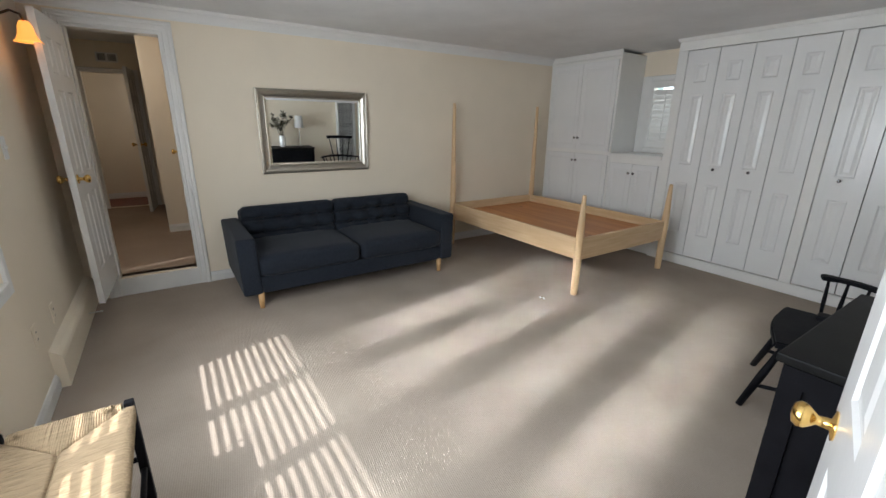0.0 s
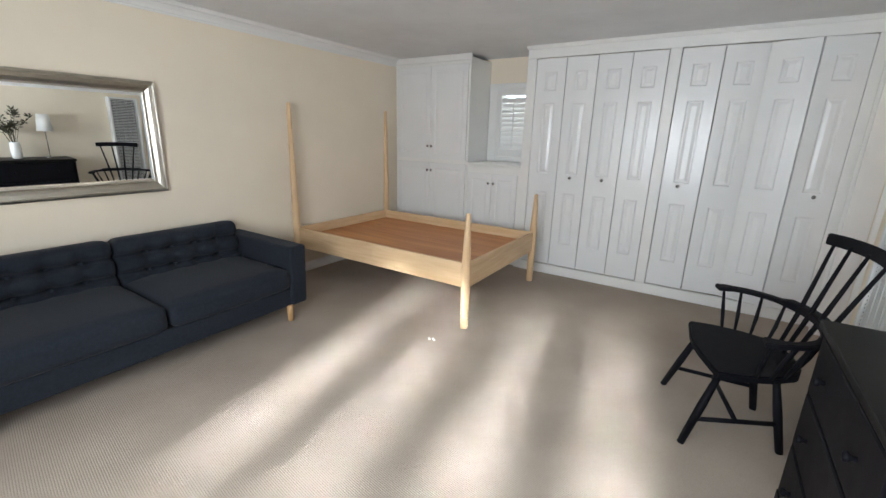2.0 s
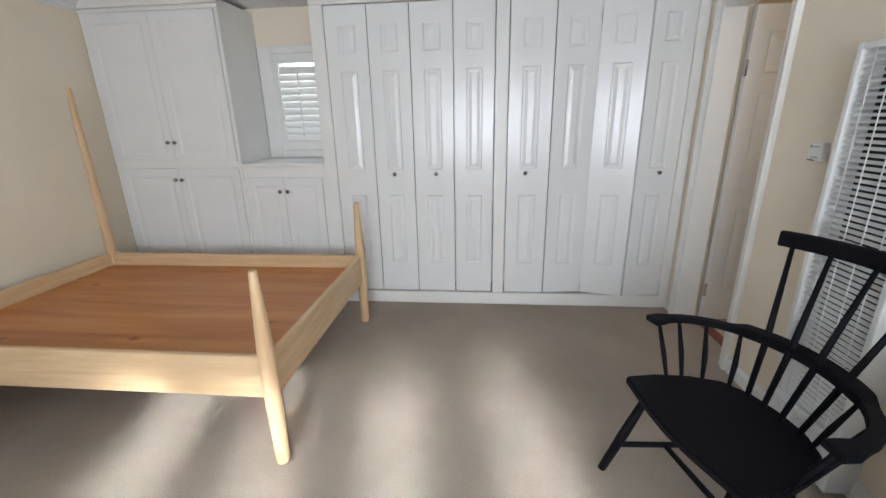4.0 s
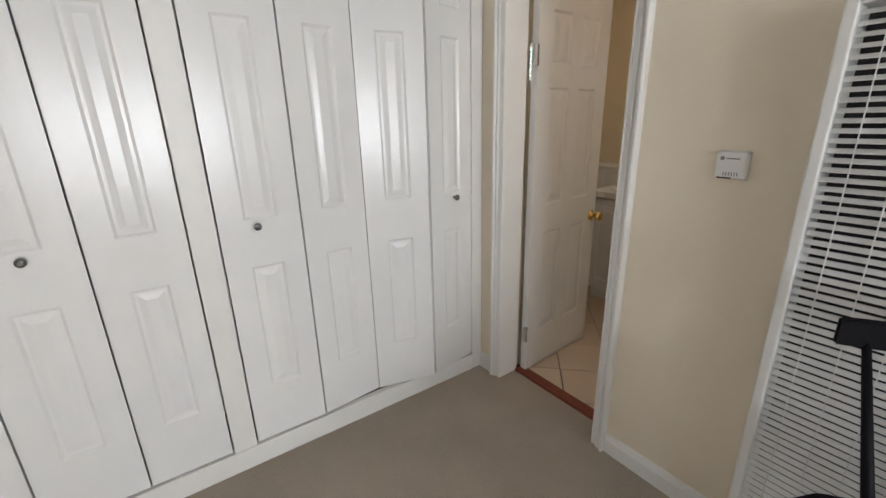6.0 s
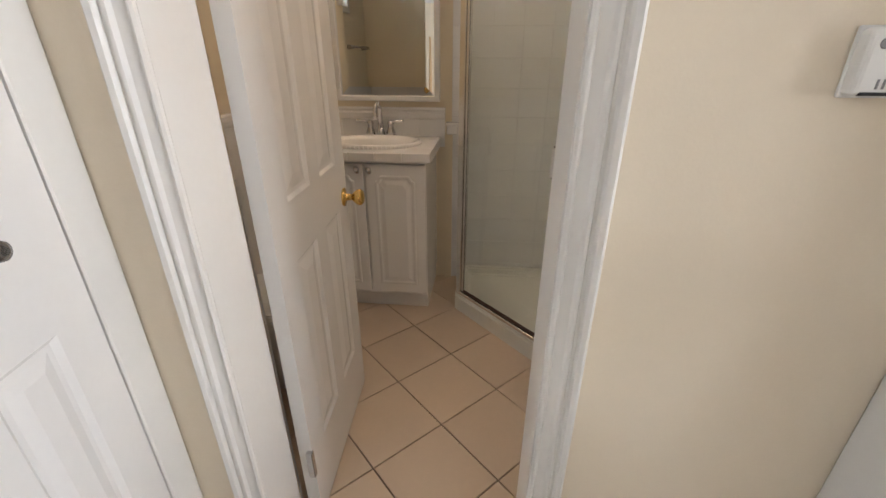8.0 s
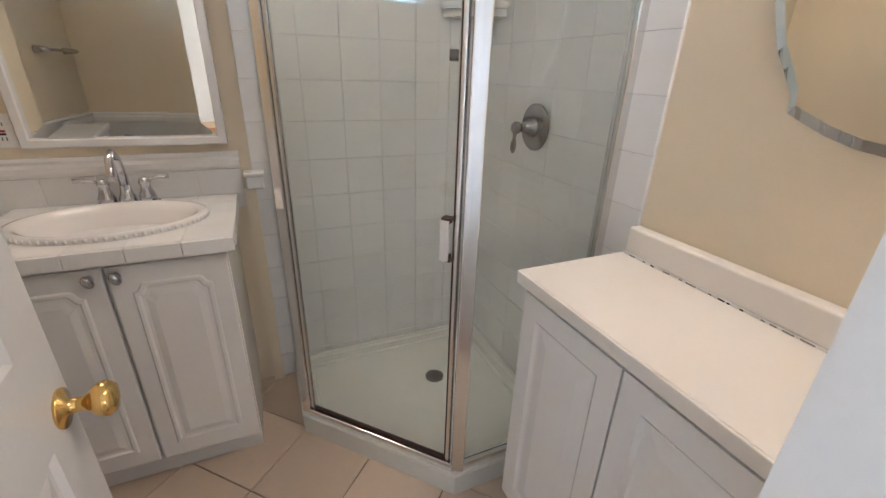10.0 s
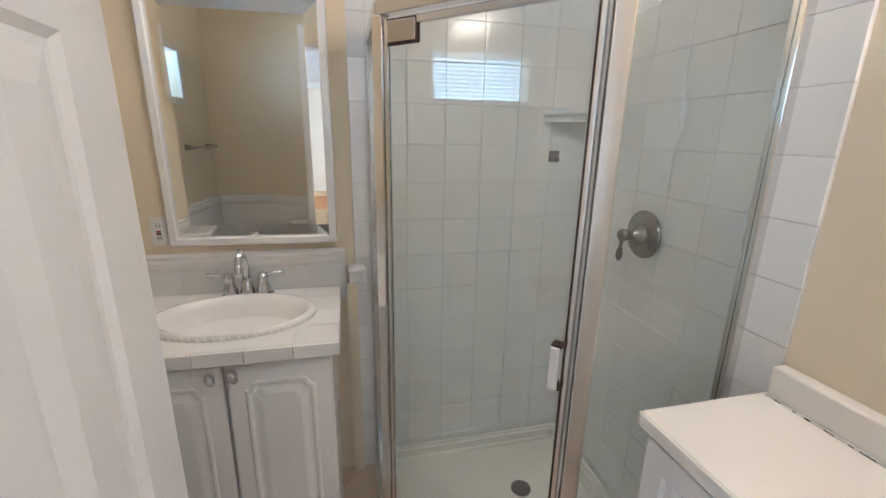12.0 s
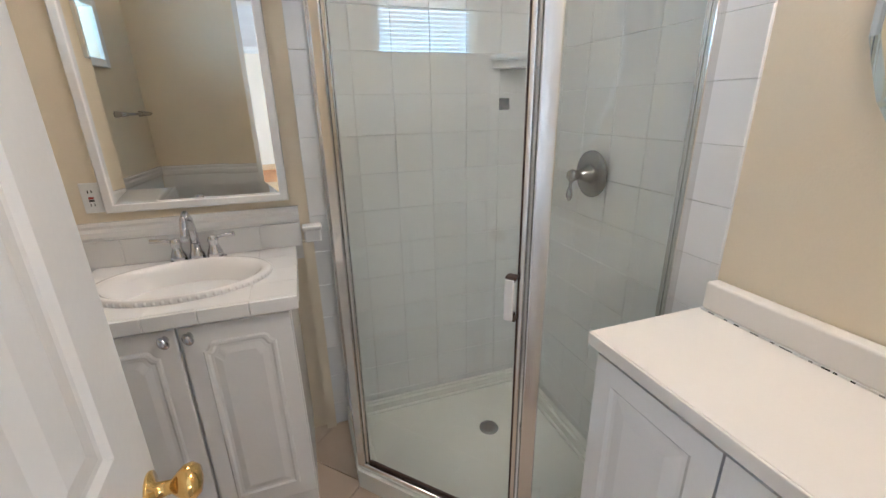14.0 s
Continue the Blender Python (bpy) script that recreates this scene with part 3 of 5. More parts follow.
closet([3.105, 2.815, 2.532, 2.245, 1.970], [None, 2.680, 2.380, None], [(0, 0)] * 4, "white six-panel style bifold closet doors, closed, with dark knobs")
closet([1.878, 1.585, 1.302, 1.016, 0.738], [1.752, None, None, 0.865], [(0, 0), (0, -0.027), (-0.022, 0.05), (0.05, 0)], "white bifold closet doors, one pair slightly ajar")
setting("closet_frame", boxes((XC - 0.012, 3.107, 0, XC + 0.02, 3.20, 2.112), (XC - 0.012, 1.881, 0.095, XC + 0.02, 1.967, 2.112), (XC - 0.012, 0.668, 0, XC + 0.02, 0.735, 2.112),
                              (XC - 0.014, 0.668, 2.112, XC + 0.02, 3.20, 2.224), (XC - 0.016, 0.735, 0, XC + 0.02, 3.107, 0.095), bevel=0.003, seg=1), TRIM, "white painted closet face frame with kick board", "closet frame")
setting("closet_moulding", profile_run([(0, 0), (0, -0.03), (0.01, -0.03), (0.022, -0.012), (0.026, 0)], (XC - 0.014, 0.68, ZC), (XC - 0.014, 3.21, ZC), (-1, 0, 0)), TRIM, "thin white moulding above the closets", "moulding")
setting("closet_inside", boxes((5.93, 0.668, 0, 5.96, 3.17, 2.2), (XC + 0.03, 3.17, 0, 5.965, 3.20, 2.22), (XC + 0.05, 1.915, 0, 5.93, 1.945, 2.2)), TRIM, "painted closet interior", "closet")


def cupboard_door(w, h, m, parent, knob=None):
    """A flat framed cupboard door with a shallow raised field."""
    leaf = part("door", panel_leaf(w, h, 0.02, [(0.055, w - 0.055)], [(0.06, h - 0.06)], groove=0.004), WHITE, parent)
    leaf.matrix_basis = placed(m)
    if knob:
        kb = lathe([(0.006, 0), (0.006, 0.01), (0.012, 0.015), (0.0145, 0.021), (0.012, 0.027), (0.005, 0.03)], 16)
        moved(kb, Matrix.Translation((knob[0], -0.010, knob[1])) @ Matrix.Rotation(radians(90), 4, "X"))
        part("knob", kb, NICKEL, leaf, "small dark nickel knob")
    return leaf


tall = thing("tall_cupboard", Matrix.Identity(4), "tall white built-in cupboard with four panelled doors", "cupboard")
part("body", boxes((XC, 3.838, 0.1, 5.968, 4.86, 2.19), bevel=0.002, seg=1), TRIM, tall)
part("kick_board", boxes((XC + 0.03, 3.838, 0, 5.968, 4.86, 0.1)), TRIM, tall)
part("cornice", boxes((XC - 0.022, 3.823, 2.155, XC + 0.0, 4.86, 2.22), (XC - 0.012, 3.828, 2.125, XC, 4.86, 2.154), bevel=0.006, seg=2), TRIM, tall)
for z0, z1, zk in ((0.11, 1.065, 0.87), (1.11, 2.12, 0.145)):
    cupboard_door(0.475, z1 - z0, pose(XC - 0.0115, 4.815, z0, 0, 0, -90), tall, (0.452, zk))
    cupboard_door(0.475, z1 - z0, pose(XC - 0.0115, 4.336, z0, 0, 0, -90), tall, (0.024, zk))

low = thing("low_cupboard", Matrix.Identity(4), "low white built-in cupboard with two doors under the niche window", "cupboard")
part("body", boxes((XC, 3.203, 0.1, 5.968, 3.835, 1.065), bevel=0.002, seg=1), TRIM, low)
part("kick_board", boxes((XC + 0.03, 3.203, 0, 5.968, 3.835, 0.1)), TRIM, low)
part("ledge", boxes((XC - 0.016, 3.203, 1.066, 5.968, 3.835, 1.095), bevel=0.005), TRIM, low)
cupboard_door(0.292, 0.87, pose(XC - 0.0115, 3.815, 0.12, 0, 0, -90), low, (0.265, 0.768))
cupboard_door(0.292, 0.87, pose(XC - 0.0115, 3.518, 0.12, 0, 0, -90), low, (0.027, 0.768))


# ---- doors ----
def six_panel_door(name, w, h, label, m, knob_z=0.93, knob_x=None, both=True, hinge_z=()):
    """A white six-panel door hinged at its local origin, with brass knobs."""
    ob = tagged(new(name), label, "door", kind="structure")
    ob.matrix_basis = placed(m)
    s, mid = 0.17 * w, 0.14 * w
    xs = [(s, w / 2 - mid / 2), (w / 2 + mid / 2, w - s)]
    zs = [(0.115 * h, 0.40 * h), (0.475 * h, 0.762 * h), (0.815 * h, 0.93 * h)]
    part("leaf", panel_leaf(w, h, 0.036, xs, zs), WHITE, ob)
    kx = knob_x or w - 0.06
    for side in ((1, -1) if both else (1,)):
        kb = lathe([(0.03, 0), (0.03, 0.004), (0.012, 0.008), (0.010, 0.028), (0.018, 0.036), (0.026, 0.046), (0.027, 0.056), (0.020, 0.065), (0.006, 0.068)], 24)
        moved(kb, Matrix.Translation((kx, side * 0.018, knob_z)) @ Matrix.Rotation(radians(-90 * side), 4, "X"))
        part("knob", kb, BRASS, ob, "polished brass knob with a round plate")
    for z in hinge_z:
        part("hinge", boxes((-0.012, -0.022, z - 0.045, 0.004, -0.004, z + 0.045), bevel=0.003), CHROME, ob, "bright metal hinge")
    return ob


six_panel_door("door_1", 0.60, 1.83, "white six-panel door standing open against the wall", pose(0.60, YN - 0.03, 0.185, 0, 0, -93.5), knob_z=0.85)
six_panel_door("door_2", 0.566, 1.95, "white six-panel bathroom door, standing open", pose(5.302, 0.518, 0.012, 0, 0, -86.7), knob_z=0.806, knob_x=0.528, hinge_z=(0.22, 1.62))
six_panel_door("door_3", 0.74, 1.97, "white six-panel entrance door swung wide open", pose(1.432, 0.695, 0.012, 0, 0, 14.0), knob_z=0.84)
six_panel_door("door_4", 0.70, 1.95, "white hall closet door, closed", pose(1.235, 5.55, HZ, 0, 0, 90))
six_panel_door("door_5", 0.56, 1.92, "white door at the hall's end, ajar", pose(0.87, 8.44, HZ, 0, 0, -96), knob_x=0.5)

# ---- sofa ----
sofa = thing("sofa", pose(2.380, 4.44, 0), "charcoal-blue fabric sofa with tufted back cushions and short wooden legs", "sofa")


def cushion(x0, y0, z0, x1, y1, z1, bevel=0.05, puff=0.02, tufts=(), axis=2, cuts=15):
    """A soft cushion: a rounded block with swelling faces and, where tufted, pulled-in buttons."""
    cuts = 33 if tufts else cuts
    bm = bmesh.new()
    c = Vector(((x0 + x1) / 2, (y0 + y1) / 2, (z0 + z1) / 2))
    hs = Vector(((x1 - x0) / 2, (y1 - y0) / 2, (z1 - z0) / 2))
    bmesh.ops.create_cube(bm, size=2)
    bmesh.ops.subdivide_edges(bm, edges=bm.edges[:], cuts=cuts, use_grid_fill=True)
    for v in bm.verts:
        p = Vector([v.co[k] * hs[k] for k in range(3)])
        q = Vector([max(-hs[k] + bevel, min(hs[k] - bevel, p[k])) for k in range(3)])
        d = p - q
        if d.length > 1e-6:
            p = q + d.normalized() * bevel * min(1, d.length / bevel * 1.0)
        u = [p[k] / hs[k] for k in range(3)]
        others = [k for k in range(3) if k != axis]
        p[axis] += math.copysign(puff, u[axis]) * abs(u[axis]) * (1 - u[others[0]] ** 4) * (1 - u[others[1]] ** 4)
        if tufts and u[axis] < 0:
            for tx, tz in tufts:
                r2 = (p.x - tx) ** 2 + (p.z - tz) ** 2
                p[axis] += 0.05 * math.exp(-r2 / 0.0016) + 0.013 * math.exp(-(p.z - tz) ** 2 / 0.00025) + 0.008 * math.exp(-(p.x - tx) ** 2 / 0.0002)
        v.co = c + p
    for f in bm.faces:
        f.smooth = True
    return bm


part("body_frame", boxes((-0.835, -0.44, 0.118, 0.835, 0.40, 0.255), bevel=0.012), NAVY, sofa)
for s in (-1, 1):
    a, b = sorted((s * 0.832, s * 0.972))
    bm = boxes((a, -0.46, 0.12, b, 0.40, 0.57), bevel=0.02, seg=3)
    for v in bm.verts:
        if v.co.z < 0.2:
            v.co.x -= s * 0.015
    part("armrest", bm, NAVY, sofa)
    x0, x1 = sorted((s * 0.005, s * 0.828))
    part("seat_cushion", cushion(x0, -0.47, 0.255, x1, 0.22, 0.41, 0.045, 0.022), NAVY, sofa)
    tf = [(-0.24 + 0.16 * k, z) for k in range(4) for z in (-0.055, 0.065)]
    bc = cushion(x0, 0.08, 0.0, x1, 0.26, 0.37, 0.05, 0.02, tf, axis=1, cuts=31)
    bc.transform(Matrix.Translation((0, 0.04, 0.345)) @ Matrix.Rotation(radians(-9), 4, "X"))
    part("back_cushion", bc, NAVY, sofa)
    for k in range(4):
        for z in (-0.055, 0.065):
            bt = lathe([(0.010, 0), (0.009, 0.004), (0.004, 0.006)], 10)
            bt.transform(Matrix.Translation((0, 0.04, 0.345)) @ Matrix.Rotation(radians(-9), 4, "X") @ Matrix.Translation(((x0 + x1) / 2 - 0.24 + 0.16 * k, 0.098, 0.185 + z)) @ Matrix.Rotation(radians(90), 4, "X"))
            part("button", bt, NAVY, sofa)
bk = boxes((-0.83, 0.28, 0.25, 0.83, 0.405, 0.64), bevel=0.025, seg=3)
part("back_frame", bk, NAVY, sofa)
for x, y in ((-0.835, -0.43), (0.815, -0.43), (-0.835, 0.36), (0.815, 0.36)):
    part("leg", bar([(x, y, 0), (x, y, 0.13)], [0.018, 0.026], 16), BEECH, sofa, "tapered light wooden leg")

# ---- bed ----
bed = thing("bed_frame", pose(4.510, 3.81, 0), "bare pine four-poster bed frame with a plywood deck and no mattress", "bed")
BX, BYF, BYH = 0.647, -0.93, 0.93
for x in (-BX, BX):
    part("foot_post", bar([(x, BYF, 0), (x, BYF, 0.012), (x, BYF, 0.30), (x, BYF, 0.51), (x, BYF, 0.855), (x, BYF, 0.865)], [0.026, 0.029, 0.034, 0.034, 0.017, 0.013], 20), PINE_Z, bed)
    part("head_post", bar([(x, BYH, 0), (x, BYH, 0.012), (x, BYH, 0.30), (x, BYH, 0.51), (x, BYH, 1.615), (x, BYH, 1.625)], [0.026, 0.029, 0.034, 0.034, 0.017, 0.013], 20), PINE_Z, bed)
    a, b = sorted((x, x - math.copysign(0.026, x)))
    part("side_rail", boxes((a, BYF + 0.02, 0.312, b, BYH - 0.02, 0.500), bevel=0.004, seg=1), PINE_Y, bed)
part("foot_rail", boxes((-BX + 0.02, BYF - 0.012, 0.312, BX - 0.02, BYF + 0.014, 0.503), bevel=0.004, seg=1), PINE, bed)
part("head_rail", boxes((-BX + 0.02, BYH - 0.014, 0.312, BX - 0.02, BYH + 0.012, 0.503), bevel=0.004, seg=1), PINE, bed)
part("deck", boxes((-BX + 0.028, BYF + 0.016, 0.395, BX - 0.028, BYH - 0.016, 0.413)), PLY, bed, "reddish knotty plywood deck")
for k in (-1, 1):
    part("cleat", boxes((k * 0.585 - 0.02, BYF + 0.02, 0.36, k * 0.585 + 0.02, BYH - 0.02, 0.394)), PINE_Y, bed)


# ---- Windsor armchair ----
chair = thing("windsor_chair", pose(3.722, 1.281, 0, 0, 0, 14.0), "black painted Windsor armchair with a bow arm rail and spindle back", "chair")
SZ, AZ_, CZ = 0.413, 0.610, 0.930
seat_out = [(-0.285, 0.135), (-0.10, 0.165), (0.0, 0.172), (0.10, 0.165), (0.285, 0.135), (0.278, 0.02), (0.245, -0.10), (0.19, -0.20), (0.10, -0.245), (0, -0.255), (-0.10, -0.245), (-0.19, -0.20), (-0.245, -0.10), (-0.278, 0.02)]
part("seat", prism(seat_out, SZ - 0.036, SZ, bevel=0.008), BLACK, chair)
legs = {"fl": ((-0.20, 0.09), (-0.257, 0.21)), "fr": ((0.20, 0.09), (0.257, 0.21)), "bl": ((-0.135, -0.14), (-0.173, -0.215)), "br": ((0.135, -0.14), (0.173, -0.215))}
for a, b in legs.values():
    mid = [(a[0] + b[0]) / 2, (a[1] + b[1]) / 2]
    part("leg", bar([(*a, SZ - 0.03), (*mid, 0.19), (*b, 0.0)], [0.014, 0.019, 0.016], 12), BLACK, chair)


def on_leg(k, z):
    a, b = legs[k]
    s = 1 - z / (SZ - 0.03)
    return (a[0] + (b[0] - a[0]) * s, a[1] + (b[1] - a[1]) * s, z)


for s in "lr":
    part("stretcher", bar([on_leg("f" + s, 0.13), on_leg("b" + s, 0.14)], [0.011, 0.011], 10), BLACK, chair)
mids = [tuple((Vector(on_leg("f" + s, 0.13)) + Vector(on_leg("b" + s, 0.14))) / 2) for s in "lr"]
part("stretcher", bar(mids, [0.011, 0.011], 10), BLACK, chair)
AC = -0.03
arm = []
for k in range(25):
    a = radians(-10 + k * (200 / 24))
    arm.append((0.345 * math.cos(a), AC - 0.275 * math.sin(a), AZ_))
bm = bmesh.new()
lo, hi, li, hi2 = [], [], [], []
for i, p in enumerate(arm):
    c = Vector((0, AC, AZ_))
    d = (Vector(p) - c)
    d.z = 0
    d.normalize()
    w = 0.020 + (0.012 if i in (0, 1, 23, 24) else 0.0) + (0.008 if 8 <= i <= 16 else 0)
    th = 0.012 + (0.012 if 8 <= i <= 16 else 0)
    lo.append(bm.verts.new(Vector(p) - d * w + Vector((0, 0, -0.012))))
    hi.append(bm.verts.new(Vector(p) + d * w + Vector((0, 0, -0.012))))
    hi2.append(bm.verts.new(Vector(p) + d * w + Vector((0, 0, th))))
    li.append(bm.verts.new(Vector(p) - d * w + Vector((0, 0, th))))
for i in range(24):
    for A, B in ((lo, hi), (hi, hi2), (hi2, li), (li, lo)):
        bm.faces.new((A[i], A[i + 1], B[i + 1], B[i]))
bm.faces.new((lo[0], hi[0], hi2[0], li[0]))
bm.faces.new((lo[24], li[24], hi2[24], hi[24]))
bmesh.ops.recalc_face_normals(bm, faces=bm.faces)
bmesh.ops.bevel(bm, geom=bm.edges[:], offset=0.004, segments=2, affect="EDGES")
part("arm_rail", bm, BLACK, chair)
for a in (-3, 14, 33, 54, 126, 147, 166, 183):
    c, s = math.cos(radians(a)), math.sin(radians(a))
    part("short_spindle", bar([(0.258 * c, AC - 0.20 * s, SZ - 0.01), (0.29 * c, AC - 0.235 * s, 0.49), (0.342 * c, AC - 0.273 * s, AZ_)], [0.007, 0.010, 0.006], 8), BLACK, chair)
for k in range(4):
    x = -0.105 + 0.07 * k
    part("back_spindle", bar([(x * 0.9, -0.215, SZ - 0.01), (x * 1.25, -0.285, AZ_ + 0.01), (x * 1.85, -0.375, CZ + 0.02)], [0.009, 0.011, 0.007], 8), BLACK, chair)
bm = bmesh.new()
rows = []
for k in range(13):
    u = -1 + k / 6
    y = -0.365 - 0.03 * (1 - u * u)
    rows.append([bm.verts.new((0.238 * u, y + dy, CZ + dz - 0.006 * u * u)) for dy, dz in ((-0.011, 0), (0.011, 0), (0.009, 0.055), (-0.012, 0.055))])
for a, b in zip(rows, rows[1:]):
    for q in range(4):
        bm.faces.new((a[q], a[(q + 1) % 4], b[(q + 1) % 4], b[q]))
bm.faces.new(rows[0])
bm.faces.new(rows[-1][::-1])
bmesh.ops.recalc_face_normals(bm, faces=bm.faces)
bmesh.ops.bevel(bm, geom=bm.edges[:], offset=0.004, segments=2, affect="EDGES")
part("crest_rail", bm, BLACK, chair)

# ---- dresser with lamp and vase ----
dr = thing("dresser", pose(2.883, 0.890, 0), "black painted wooden dresser with three wide drawers", "dresser")
DT = 0.785
part("body", boxes((-0.385, -0.195, 0.05, 0.385, 0.180, DT - 0.03), bevel=0.003, seg=1), BLACK, dr)
part("top", boxes((-0.408, -0.198, DT - 0.029, 0.408, 0.200, DT), bevel=0.005), BLACK_TOP, dr)
part("plinth", boxes((-0.395, -0.195, 0, 0.395, 0.187, 0.0495), bevel=0.003, seg=1), BLACK, dr)
for s in (-1, 1):
    a, b = sorted((s * 0.386, s * 0.396))
    part("side_frame", boxes((a, -0.195, 0.06, b, -0.14, 0.75), (a, 0.125, 0.06, b, 0.181, 0.75), (a, -0.14, 0.69, b, 0.125, 0.75), (a, -0.14, 0.06, b, 0.125, 0.13)), BLACK, dr)
for k in range(3):
    z = 0.072 + k * 0.226
    d = part("drawer", boxes((-0.36, 0.170, z, 0.36, 0.191, z + 0.211), bevel=0.004, seg=1), BLACK, dr)
    for x in (-0.2, 0.2):
        kb = lathe([(0.008, 0), (0.007, 0.01), (0.015, 0.018), (0.014, 0.026), (0.005, 0.029)], 14)
        moved(kb, Matrix.Translation((x, 0.191, z + 0.11)) @ Matrix.Rotation(radians(-90), 4, "X"))
        part("knob", kb, BLACK, d, "small black knob")

vase = thing("vase", pose(2.775, 0.86, 0.785), "white ceramic vase with dark dried branches, on the dresser", "vase")
part("pot", lathe([(0.045, 0), (0.05, 0.004), (0.054, 0.08), (0.05, 0.18), (0.046, 0.2), (0.041, 0.2), (0.044, 0.17), (0.03, 0.1)], 24), PORCELAIN, vase)
rnd = random.Random(4)
for k in range(16):
    a = rnd.uniform(0, 6.28)
    r = rnd.uniform(0.06, 0.24)
    top = Vector((r * math.cos(a), r * 0.55 * math.sin(a), rnd.uniform(0.3, 0.60)))
    mid = Vector((top.x * 0.35, top.y * 0.35, top.z * 0.62 + 0.06))
    bm = bar([(0, 0, 0.1), mid, top], [0.003, 0.0025, 0.0015], 5)
    for j in range(14):
        s = rnd.uniform(0.3, 1.0)
        p = mid.lerp(top, s) if s > 0.4 else mid
        d = Vector((rnd.uniform(-1, 1), rnd.uniform(-1, 1), rnd.uniform(-0.3, 1))).normalized()
        w = d.orthogonal().normalized() * 0.011
        q = p + d * rnd.uniform(0.04, 0.075)
        bm.faces.new([bm.verts.new(v) for v in (p, (p + q) / 2 + w, q, (p + q) / 2 - w)])
    part("branch", bm, TWIG, vase, "dried leafy branch")

lamp = thing("table_lamp", pose(3.09, 0.83, 0.785), "slim table lamp with a white fabric shade, on the dresser", "lamp")
part("base", lathe([(0.05, 0), (0.05, 0.008), (0.02, 0.016), (0.008, 0.022)], 24), CHROME, lamp)
part("stem", bar([(0, 0, 0.02), (0, 0, 0.40)], 0.005, 10), CHROME, lamp)
bm = bmesh.new()
rings = [[bm.verts.new((r * math.cos(2 * math.pi * k / 32), r * math.sin(2 * math.pi * k / 32), z)) for k in range(32)] for r, z in ((0.082, 0.335), (0.062, 0.545), (0.060, 0.545), (0.080, 0.335))]
for a, b in zip(rings, rings[1:] + rings[:1]):
    for k in range(32):
        bm.faces.new((a[k], a[(k + 1) % 32], b[(k + 1) % 32], b[k])).smooth = True
part("shade", bm, SHADE, lamp)

# ---- wall furnace and thermostat ----
fur = thing("wall_furnace", pose(4.02, YS, 0), "tall white louvred gas wall furnace", "heater")
for row in ((-0.18, 0.001, 0.02, -0.155, 0.105, 1.60), (0.155, 0.001, 0.02, 0.18, 0.105, 1.60)):
    part("side_panel", boxes(row, bevel=0.004), METAL_WHITE, fur)
part("top_panel", boxes((-0.155, 0.001, 1.575, 0.155, 0.105, 1.60), bevel=0.004), METAL_WHITE, fur)
part("bottom_panel", boxes((-0.155, 0.001, 0.02, 0.155, 0.104, 0.07), bevel=0.004), METAL_WHITE, fur)
part("access_bar", boxes((-0.155, 0.09, 0.215, 0.155, 0.108, 0.245), bevel=0.004), METAL_WHITE, fur)
# Near-black sheet that stands in for the shade behind the slats.
part("slat_shade_sheet", boxes((-0.154, 0.002, 0.07, 0.154, 0.02, 1.574)), DARK, fur)
sl = bmesh.new()
quad_box(sl, -0.154, -0.0078, -0.0009, 0.154, 0.0078, 0.0009)
sl.transform(Matrix.Rotation(radians(-38), 4, "X"))
slat_me = mesh_of("slat", sl, METAL_WHITE)
for k in range(69):
    ob = new("slat", slat_me)
    ob.parent = fur
    ob.matrix_basis = Matrix.Translation(Vector((0, 0.088, 0.085 + k * 0.0217)) * UNIT)
for k in range(4):
    x = -0.105 + 0.07 * k
    part("rib", boxes((x - 0.0011, 0.0965, 0.07, x + 0.0011, 0.1000, 1.574)), METAL_WHITE, fur)

th = thing("thermostat", pose(4.388, YS, 1.223), "small white wall thermostat", "thermostat")
part("case", boxes((-0.039, 0.0, -0.037, 0.039, 0.024, 0.037), bevel=0.007, seg=3), PLASTIC, th)
part("base_plate", boxes((-0.041, 0.0, -0.040, 0.041, 0.006, 0.040), bevel=0.003), PLASTIC, th)
bm = lathe([(0.006, 0), (0.005, 0.001)], 14)
moved(bm, Matrix.Translation((0.022, 0.0242, 0.02)) @ Matrix.Rotation(radians(-90), 4, "X"))
part("badge", bm, GREY_PRINT, th)
part("badge_line", boxes((-0.022, 0.024, 0.018, 0.012, 0.0248, 0.0215)), GREY_PRINT, th)
for k in range(6):
    part("vent_slot", boxes((-0.022 + k * 0.007, 0.0235, -0.029, -0.0195 + k * 0.007, 0.0248, -0.018)), GREY_PRINT, th)
part("dial_gap", boxes((-0.006, 0.018, -0.0365, 0.03, 0.0245, -0.0325)), DARK, th)

# ---- wall mirror ----
mir = thing("wall_mirror", pose(2.328, YN - 0.012, 1.314, 1.3, 0, -1.0), "large wall mirror in a champagne-silver frame", "mirror")


def picture_moulding(w, h, section):
    """A mitred rectangular moulding facing -y; section rows of (inward, out)."""
    bm = bmesh.new()
    rings = []
    for i, o in section:
        rings.append([bm.verts.new((sx * (w / 2 - i), -o, sz * (h / 2 - i))) for sx, sz in ((-1, -1), (1, -1), (1, 1), (-1, 1))])
    for a, b in zip(rings, rings[1:]):
        for q in range(4):
            bm.faces.new((a[q], a[(q + 1) % 4], b[(q + 1) % 4], b[q]))
    bmesh.ops.recalc_face_normals(bm, faces=bm.faces)
    return bm


